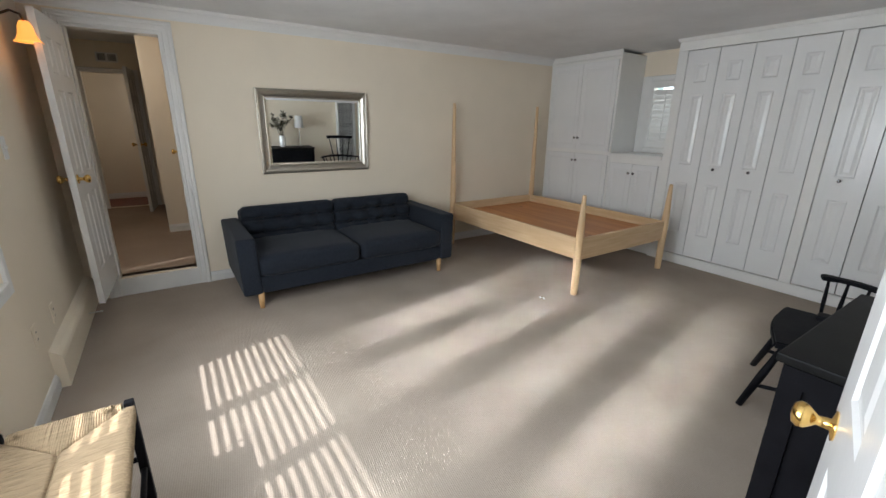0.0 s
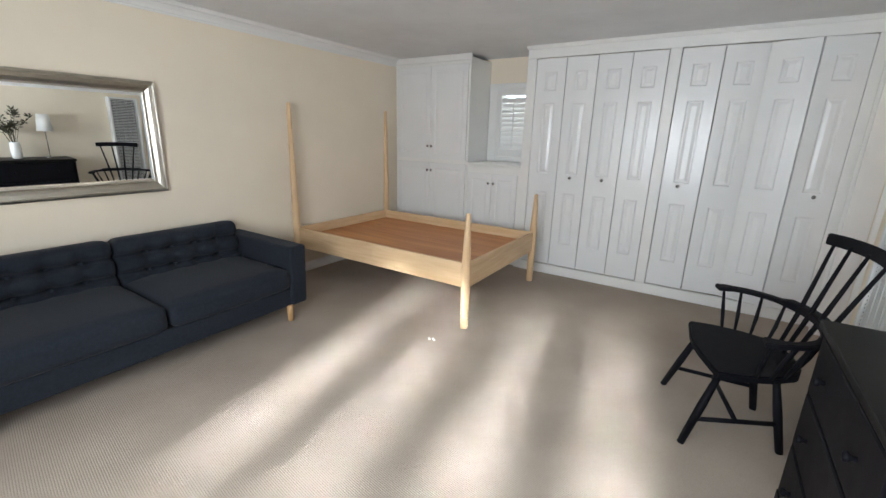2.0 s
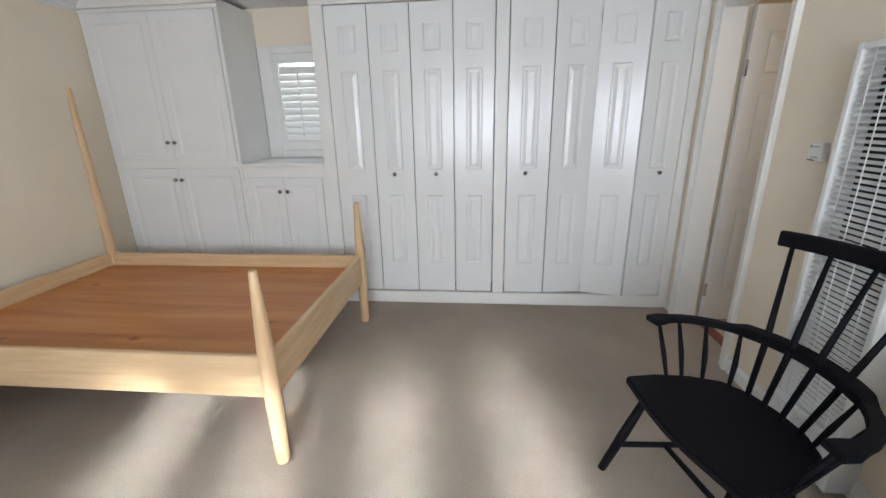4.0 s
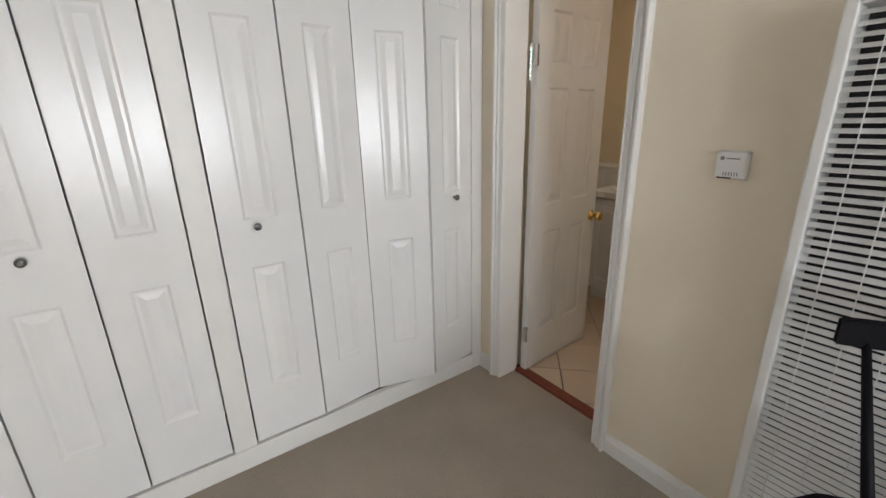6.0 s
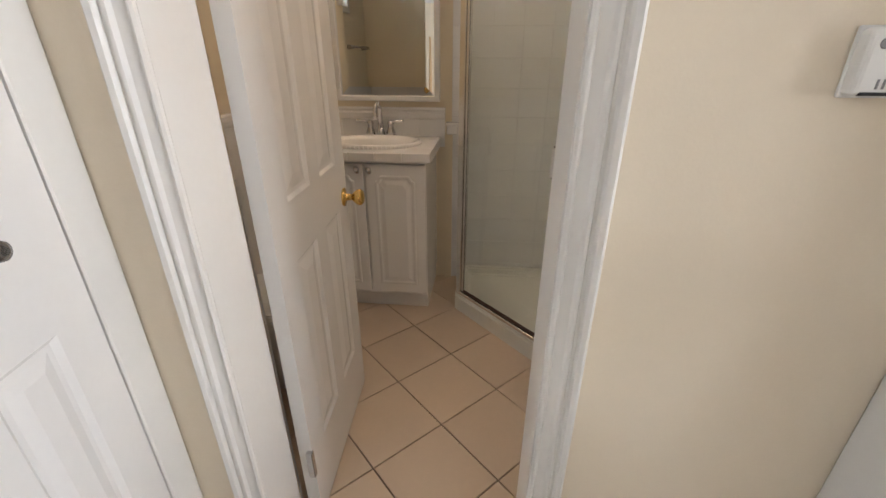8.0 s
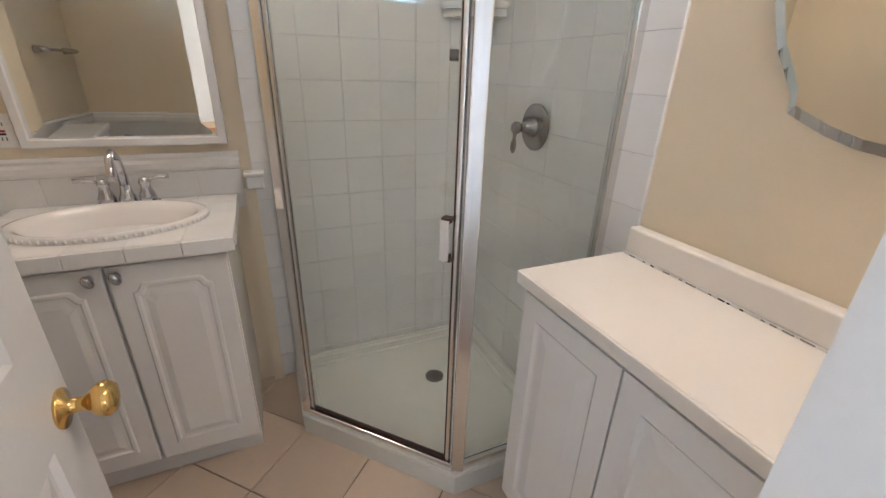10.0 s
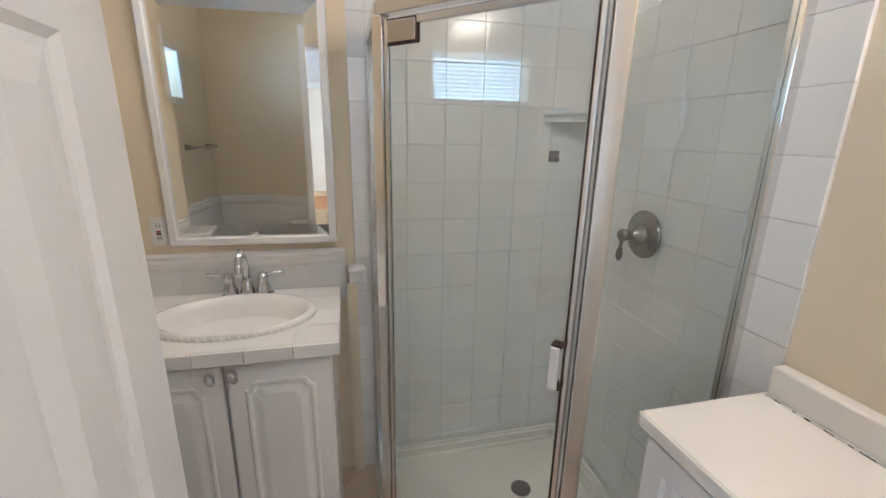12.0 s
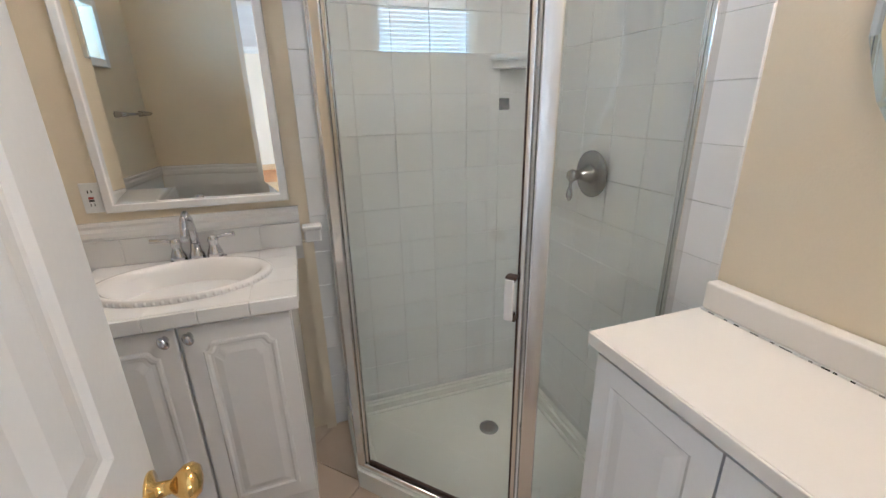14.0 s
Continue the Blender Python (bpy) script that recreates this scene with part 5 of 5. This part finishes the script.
def rail(a, b, w, z0, z1, name="rail", parent=sh, mat=None):
    d = b - a
    bm = boxes((0, -w / 2, z0, d.length, w / 2, z1), bevel=0.003, seg=2)
    bm.transform(Matrix.Translation(a) @ Matrix.Rotation(math.atan2(d.y, d.x), 4, "Z"))
    return part(name, bm, mat or ALU, parent)


ad = math.atan2((M - L).y, (M - L).x)
upright(L, 0.034, 0.034, 0.092, ZT, ad)
upright(M + Vector((-0.006, 0, 0)), 0.046, 0.040, 0.092, ZT, ad * 0.5)
upright(R + Vector((0.016, 0, 0)), 0.03, 0.034, 0.092, ZT, 0)
upright(BK + Vector((0, 0.012, 0)), 0.034, 0.022, 0.092, ZT, 0)
rail(L, M, 0.036, ZT, ZT + 0.035, "top_rail")
rail(M, R, 0.036, ZT, ZT + 0.035, "top_rail")
rail(L, BK, 0.036, ZT, ZT + 0.034, "top_rail")
rail(L, M, 0.034, 0.093, 0.112, "bottom_rail")
rail(M, R, 0.034, 0.093, 0.118, "bottom_rail")
GASKET = material("brown_rubber_seal", (0.06, 0.03, 0.02), rough=0.6, var=0.2)
rail(M + Vector((-0.036, 0, 0)), R + Vector((0.03, 0, 0)), 0.010, ZT - 0.006, ZT - 0.0005, "glass_seal", mat=GASKET)
rail(L, BK, 0.034, 0.093, 0.118, "bottom_rail")
u = (M - L).normalized()
rail(M + (R - M).normalized() * 0.02, R + Vector((0.03, 0, 0)), 0.006, 0.118, ZT, "fixed_glass", mat=GLASS).visible_shadow = False
rail(L + Vector((0, -0.02, 0)), BK + Vector((0, 0.024, 0)), 0.006, 0.118, ZT, "side_glass", mat=GLASS).visible_shadow = False
dg = rail(L + u * 0.030, M - u * 0.040, 0.006, 0.125, ZT - 0.012, "door_glass", mat=GLASS)
dg.visible_shadow = False
rail(L + u * 0.018, L + u * 0.030, 0.02, 0.118, ZT - 0.008, "door_stile", dg)
rail(M - u * 0.040, M - u * 0.034, 0.012, 0.118, ZT - 0.008, "door_seal", dg, GASKET)
rail(M - u * 0.034, M - u * 0.022, 0.022, 0.118, ZT - 0.008, "door_stile", dg)
rail(L + u * 0.03, M - u * 0.04, 0.014, 0.114, 0.126, "door_sweep", dg, GASKET)
rail(L + u * 0.03, M - u * 0.04, 0.016, ZT - 0.030, ZT - 0.010, "door_head", dg)
nrm = Vector((-u.y, u.x, 0)) * -1
if nrm.x < 0:
    nrm = -nrm
hp = M - u * 0.052
hz0, hz1 = 0.838, 0.946


def on_door(x0, y0, z0, x1, y1, z1, bevel=0.002):
    """A block on the door: x along the glass, y out of it towards the room."""
    bm = boxes((x0, y0, z0, x1, y1, z1), bevel=bevel, seg=2)
    m = Matrix((( u.x, nrm.x, 0, hp.x), (u.y, nrm.y, 0, hp.y), (0, 0, 1, 0), (0, 0, 0, 1)))
    bm.transform(m)
    bmesh.ops.recalc_face_normals(bm, faces=bm.faces)
    return bm


pull = part("door_handle", on_door(-0.010, 0.030, hz0, 0.012, 0.038, hz1), PORCELAIN, dg, "flat squared pull handle with a pale grip")
for z in (hz0 + 0.002, hz1 - 0.012):
    part("arm", on_door(-0.008, 0.003, z, 0.010, 0.030, z + 0.010), CHROME, pull, "chrome arm")
part("gasket", on_door(-0.012, 0.0031, hz1 - 0.001, 0.016, 0.028, hz1 + 0.005, 0.001), GASKET, pull, "black rubber gasket")
part("gasket", on_door(-0.012, 0.0031, hz0 - 0.005, 0.016, 0.028, hz0 + 0.001, 0.001), GASKET, pull, "black rubber gasket")
for z in (1.668,):
    hc = L + u * 0.075
    bm = boxes((-0.045, -0.012, z - 0.026, 0.045, 0.012, z + 0.026), bevel=0.004)
    bm.transform(Matrix.Translation(hc) @ Matrix.Rotation(ad, 4, "Z"))
    part("hinge", bm, CHROME, dg, "bright square glass hinge")
    bm = boxes((-0.050, -0.008, z - 0.031, 0.050, 0.008, z + 0.031), bevel=0.002, seg=1)
    bm.transform(Matrix.Translation(hc) @ Matrix.Rotation(ad, 4, "Z"))
    part("hinge_gasket", bm, GASKET, dg, "black rubber hinge gasket")

vl = thing("shower_valve", pose(4.122, -0.604, 1.116, 0, 90, 0), "round brushed-nickel shower valve with a lever", "shower valve")
part("escutcheon", lathe([(0.078, 0), (0.078, 0.004), (0.070, 0.009), (0.035, 0.013)], 32), NICKEL, vl)
part("stem", lathe([(0.036, 0.010), (0.033, 0.020), (0.024, 0.027), (0.021, 0.040), (0.016, 0.048), (0.014, 0.064), (0.019, 0.069), (0.021, 0.079), (0.017, 0.088), (0.005, 0.092)], 20), NICKEL, vl)
part("lever", bar([(0.008, 0, 0.079), (0.024, 0, 0.081), (0.036, 0, 0.082), (0.052, 0, 0.083), (0.070, 0, 0.083), (0.084, 0, 0.083)], [0.009, 0.006, 0.0055, 0.010, 0.011, 0.004], 12), NICKEL, vl)

ss = thing("soap_shelf", pose(4.112, BY0 + 0.010, 1.50), "white ceramic corner shelf in the shower", "shelf")
part("shelf", prism([(0, 0), (0.20, 0), (0.19, 0.035), (0.13, 0.10), (0.04, 0.165), (0, 0.17)], 0.0, 0.022, bevel=0.006), PORCELAIN, ss)
part("bracket", prism([(0, 0), (0.185, 0), (0.12, 0.085), (0, 0.15)], -0.025, 0.0), PORCELAIN, ss)
hk = thing("shower_hook", pose(4.245, BY0 + 0.010, 1.345), "small square metal robe hook on the tile", "hook")
part("plate", boxes((-0.022, 0, -0.022, 0.022, 0.005, 0.022), bevel=0.002), NICKEL, hk)
for x in (-0.012, 0.012):
    part("prong", bar([(x, 0.004, -0.008), (x, 0.018, -0.018), (x, 0.024, -0.008)], 0.0035, 8), NICKEL, hk)

# ---- counter along the west wall ----
cb = thing("bathroom_cabinet", Matrix.Identity(4), "white bathroom base cabinet with panelled doors", "cabinet")
part("body", boxes((BX0 + 0.004, -0.105, 0.09, 4.435, 0.53, 0.817), bevel=0.002, seg=1), WHITE, cb)
part("toe_kick", boxes((BX0 + 0.004, -0.10, 0, 4.39, 0.53, 0.0895)), WHITE, cb)
for ya in (-0.10, 0.213):
    d = part("door", panel_leaf(0.308, 0.69, 0.02, [(0.05, 0.258)], [(0.055, 0.635)], groove=0.006), WHITE, cb)
    d.matrix_basis = placed(pose(4.4465, ya, 0.11, 0, 0, 90))
    kb = lathe([(0.006, 0), (0.005, 0.012), (0.012, 0.018), (0.013, 0.024), (0.005, 0.032)], 14)
    moved(kb, Matrix.Translation((0.28 if ya < 0 else 0.03, -0.010, 0.30)) @ Matrix.Rotation(radians(90), 4, "X"))
    part("knob", kb, NICKEL, d, "small metal knob")
ct = thing("counter_top", Matrix.Identity(4), "white laminate counter on the base cabinet", "worktop")
part("top_sheet", boxes((BX0 + 0.004, -0.116, 0.8215, 4.466, 0.545, 0.85), bevel=0.002, seg=2), LAMINATE, ct)
part("front_edge", boxes((4.4663, -0.116, 0.818, 4.472, 0.545, 0.8492), bevel=0.0022, seg=2), LAMINATE, ct)
part("side_edge", boxes((BX0 + 0.004, -0.122, 0.818, 4.472, -0.1163, 0.8492), bevel=0.0022, seg=2), LAMINATE, ct)
bs = solid("backsplash", boxes((BX0 + 0.004, -0.112, 0.854, 4.142, 0.545, 0.925), bevel=0.006, seg=3), LAMINATE, "white backsplash strip along the counter", "backsplash")
part("caulk_line", boxes((4.141, -0.11, 0.8505, 4.145, 0.545, 0.8550)), GROUT, bs, "worn caulk line")
mould = random.Random(12)
yk = -0.09
while yk < 0.53:
    w = mould.uniform(0.006, 0.028)
    part("mould_stain", boxes((4.1405, yk, 0.8503, 4.1456, yk + w, 0.8540), bevel=0.0006, seg=1), DARK if mould.random() > 0.7 else GREY_PRINT, bs, "dark mildew stain")
    yk += w + mould.uniform(0.004, 0.035)

# scalloped mirror on the west wall
sm = thing("scalloped_mirror", Matrix.Identity(4), "frameless wall mirror with a scalloped outline", "mirror")
half = [(0.0, 1.175), (0.05, 1.182), (0.104, 1.198), (0.135, 1.212), (0.171, 1.229), (0.176, 1.26), (0.20, 1.302), (0.221, 1.334), (0.235, 1.37), (0.259, 1.44), (0.262, 1.50), (0.245, 1.57), (0.215, 1.62), (0.225, 1.66), (0.205, 1.73), (0.14, 1.77), (0.07, 1.785), (0.0, 1.82)]
yc = 0.315
bm = bmesh.new()
outl = [(yc - y, z) for y, z in half] + [(yc + y, z) for y, z in half[-2:0:-1]]
cen = (yc, 1.48)
ra = [bm.verts.new((BX0 + 0.002, y, z)) for y, z in outl]
rb = [bm.verts.new((BX0 + 0.006, y, z)) for y, z in outl]
rc = [bm.verts.new((BX0 + 0.010, cen[0] + (y - cen[0]) * 0.93, cen[1] + (z - cen[1]) * 0.94)) for y, z in outl]
for a, b in ((ra, rb), (rb, rc)):
    for k in range(len(outl)):
        bm.faces.new((a[k], a[(k + 1) % len(outl)], b[(k + 1) % len(outl)], b[k]))
bm.faces.new(rc)
bmesh.ops.recalc_face_normals(bm, faces=bm.faces)
part("mirror_glass", bm, MIRROR, sm)

# ---- toilet corner ----
to = thing("toilet", pose(6.03, -0.08, 0, 0, 0, 90), "white two-piece toilet with a closed lid", "toilet")
part("tank", boxes((-0.19, 0.01, 0.36, 0.19, 0.19, 0.70), bevel=0.02, seg=3), PORCELAIN, to)
part("tank_lid", boxes((-0.20, 0.005, 0.701, 0.20, 0.20, 0.735), bevel=0.01, seg=3), PORCELAIN, to)
bm = bmesh.new()
rings = []
for f, z, yo in ((0.62, 0, -0.05), (0.6, 0.03, -0.05), (0.5, 0.15, -0.04), (0.75, 0.27, -0.01), (1.0, 0.36, 0), (1.0, 0.375, 0)):
    rings.append([bm.verts.new((0.18 * f * math.cos(2 * math.pi * k / 28), 0.40 + yo + 0.22 * f * math.sin(2 * math.pi * k / 28), z)) for k in range(28)])
for a, b in zip(rings, rings[1:]):
    for k in range(28):
        bm.faces.new((a[k], a[(k + 1) % 28], b[(k + 1) % 28], b[k])).smooth = True
bm.faces.new(rings[0][::-1])
bm.faces.new(rings[-1])
part("bowl", bm, PORCELAIN, to)
part("seat_lid", prism([(0.185 * math.cos(2 * math.pi * k / 28), 0.40 + 0.225 * math.sin(2 * math.pi * k / 28)) for k in range(28)], 0.376, 0.405, bevel=0.006), PORCELAIN, to)
part("flush_lever", bar([(-0.14, 0.19, 0.64), (-0.14, 0.205, 0.64), (-0.08, 0.21, 0.635)], 0.006, 8), CHROME, to)

tp = thing("toilet_paper_holder", pose(5.50, BY1 - 0.07, 0.80), "chrome paper holder with a white roll on the wall", "paper holder")
for s in (-1, 1):
    part("post", boxes((s * 0.075 - 0.012, -0.07, -0.012, s * 0.075 + 0.012, 0.0, 0.012), bevel=0.004), CHROME, tp)
part("roll", bar([(-0.055, -0.055, 0), (0.055, -0.055, 0)], 0.045, 24), PAPER, tp)
tb = thing("towel_bar", pose(BX1, 0.30, 1.33), "chrome towel bar on the wall", "towel bar")
part("bar", bar([(-0.06, -0.16, 0), (-0.06, 0.16, 0)], 0.007, 10), CHROME, tb)
for s in (-1, 1):
    part("bracket", bar([(0, s * 0.15, 0), (-0.06, s * 0.15, 0)], [0.018, 0.010], 12), CHROME, tb)

# lamps over the counter and over the vanity, the latter unseen and added
def globe_bar(m, label):
    ob = thing("vanity_light", m, label, "wall lamp")
    part("back_bar", boxes((-0.22, 0.0, -0.035, 0.22, 0.03, 0.035), bevel=0.006), CHROME, ob)
    for k in (-1, 0, 1):
        part("globe", lathe([(0.012, -0.05), (0.034, -0.038), (0.045, 0), (0.034, 0.038), (0.012, 0.05)], 20, m=Matrix.Translation((k * 0.15, 0.075, 0))), BULB, ob)
        part("socket", bar([(k * 0.15, 0.028, 0), (k * 0.15, 0.045, 0)], 0.022, 12), CHROME, ob)


globe_bar(pose(BX0, 0.315, 2.17, 0, 0, -90), "lit globe light bar above the scalloped mirror")
globe_bar(pose(5.375, BY0, 2.10), "unseen lit globe light bar, added above the vanity mirror")

# ---- wall tiles: each a piece ----
TS_X, TS_Z = 0.143, 0.1415
tile_me = {}


def wall_tile(parent, w, h, m):
    key = (round(w, 3), round(h, 3))
    if key not in tile_me:
        tile_me[key] = mesh_of("tile", boxes((-w / 2 + 0.0009, 0, -h / 2 + 0.0009, w / 2 - 0.0009, 0.0055, h / 2 - 0.0009), bevel=0.0010, seg=1), TILE)
    ob = new("tile", tile_me[key])
    ob.parent = parent
    ob.matrix_basis = placed(m)


backing = setting("shower_wall_south", boxes((BX0, BY0 + 0.0005, 0.05, 5.040, BY0 + 0.0044, BZ)), SHOWER_GROUT, "white square glazed tiles on the shower's back wall", "wall tile")
row = 0.678 - 5 * TS_Z
while row < BZ - 0.01:
    h = min(TS_Z, BZ - row)
    x = 4.407 - 2 * TS_X
    while x < 5.035:
        w = min(TS_X, 5.040 - x)
        if w > 0.02 and row + h > 0.1:
            wall_tile(backing, w, h, pose(x + w / 2, BY0 + 0.003, row + h / 2))
        x += TS_X
    row += TS_Z
backing = setting("shower_wall_west", boxes((BX0 + 0.0005, BY0 + 0.012, 0.05, BX0 + 0.0044, -0.115, BZ)), SHOWER_GROUT, "white square glazed tiles on the shower's side wall", "wall tile")
row = 0.678 - 5 * TS_Z
while row < BZ - 0.01:
    h = min(TS_Z, BZ - row)
    y = -0.115
    while y > BY0 + 0.03:
        w = min(TS_X * 1.0, y - BY0 - 0.012)
        if w > 0.02 and row + h > 0.1:
            wall_tile(backing, w, h, pose(BX0 + 0.003, y - w / 2, row + h / 2, 0, 0, -90))
        y -= TS_X
    row += TS_Z
backing = setting("vanity_splash", boxes((5.075, BY0 + 0.0005, 0.80, BX1, BY0 + 0.0044, 0.944)), GROUT, "one course of white glazed tile over the vanity", "wall tile")
x = 5.075
while x < BX1 - 0.02:
    w = min(0.142, BX1 - x)
    wall_tile(backing, w, 0.092, pose(x + w / 2, BY0 + 0.003, 0.898))
    x += 0.142

# ---- floor tiles, laid on the diagonal ----
tiles = setting("bath_floor", boxes((BX0, BY0, -0.004, BX1, BY1 - 0.016, -0.0035)), FLOOR_GROUT, "beige ceramic floor tiles laid diagonally with brown grout", "floor")
e1, e2, o0 = Vector((0.2045, 0.203)), Vector((0.203, -0.2045)), Vector((4.975, 0.144))
g = 0.009
for i in range(-7, 8):
    for j in range(-7, 8):
        c = o0 + e1 * i + e2 * j
        q = [c + e1 * a + e2 * b for a, b in ((g, g), (1 - g, g), (1 - g, 1 - g), (g, 1 - g))]
        poly = clip_poly([(p.x, p.y) for p in q], BX0 + 0.004, BY0 + 0.004, BX1 - 0.004, 0.490)
        if len(poly) >= 3:
            area = abs(sum(poly[k][0] * poly[(k + 1) % len(poly)][1] - poly[(k + 1) % len(poly)][0] * poly[k][1] for k in range(len(poly)))) / 2
            if area > 0.0015:
                part("tile", prism(poly, -0.0034, 0.004, bevel=0.0), FLOOR_TILE, tiles)
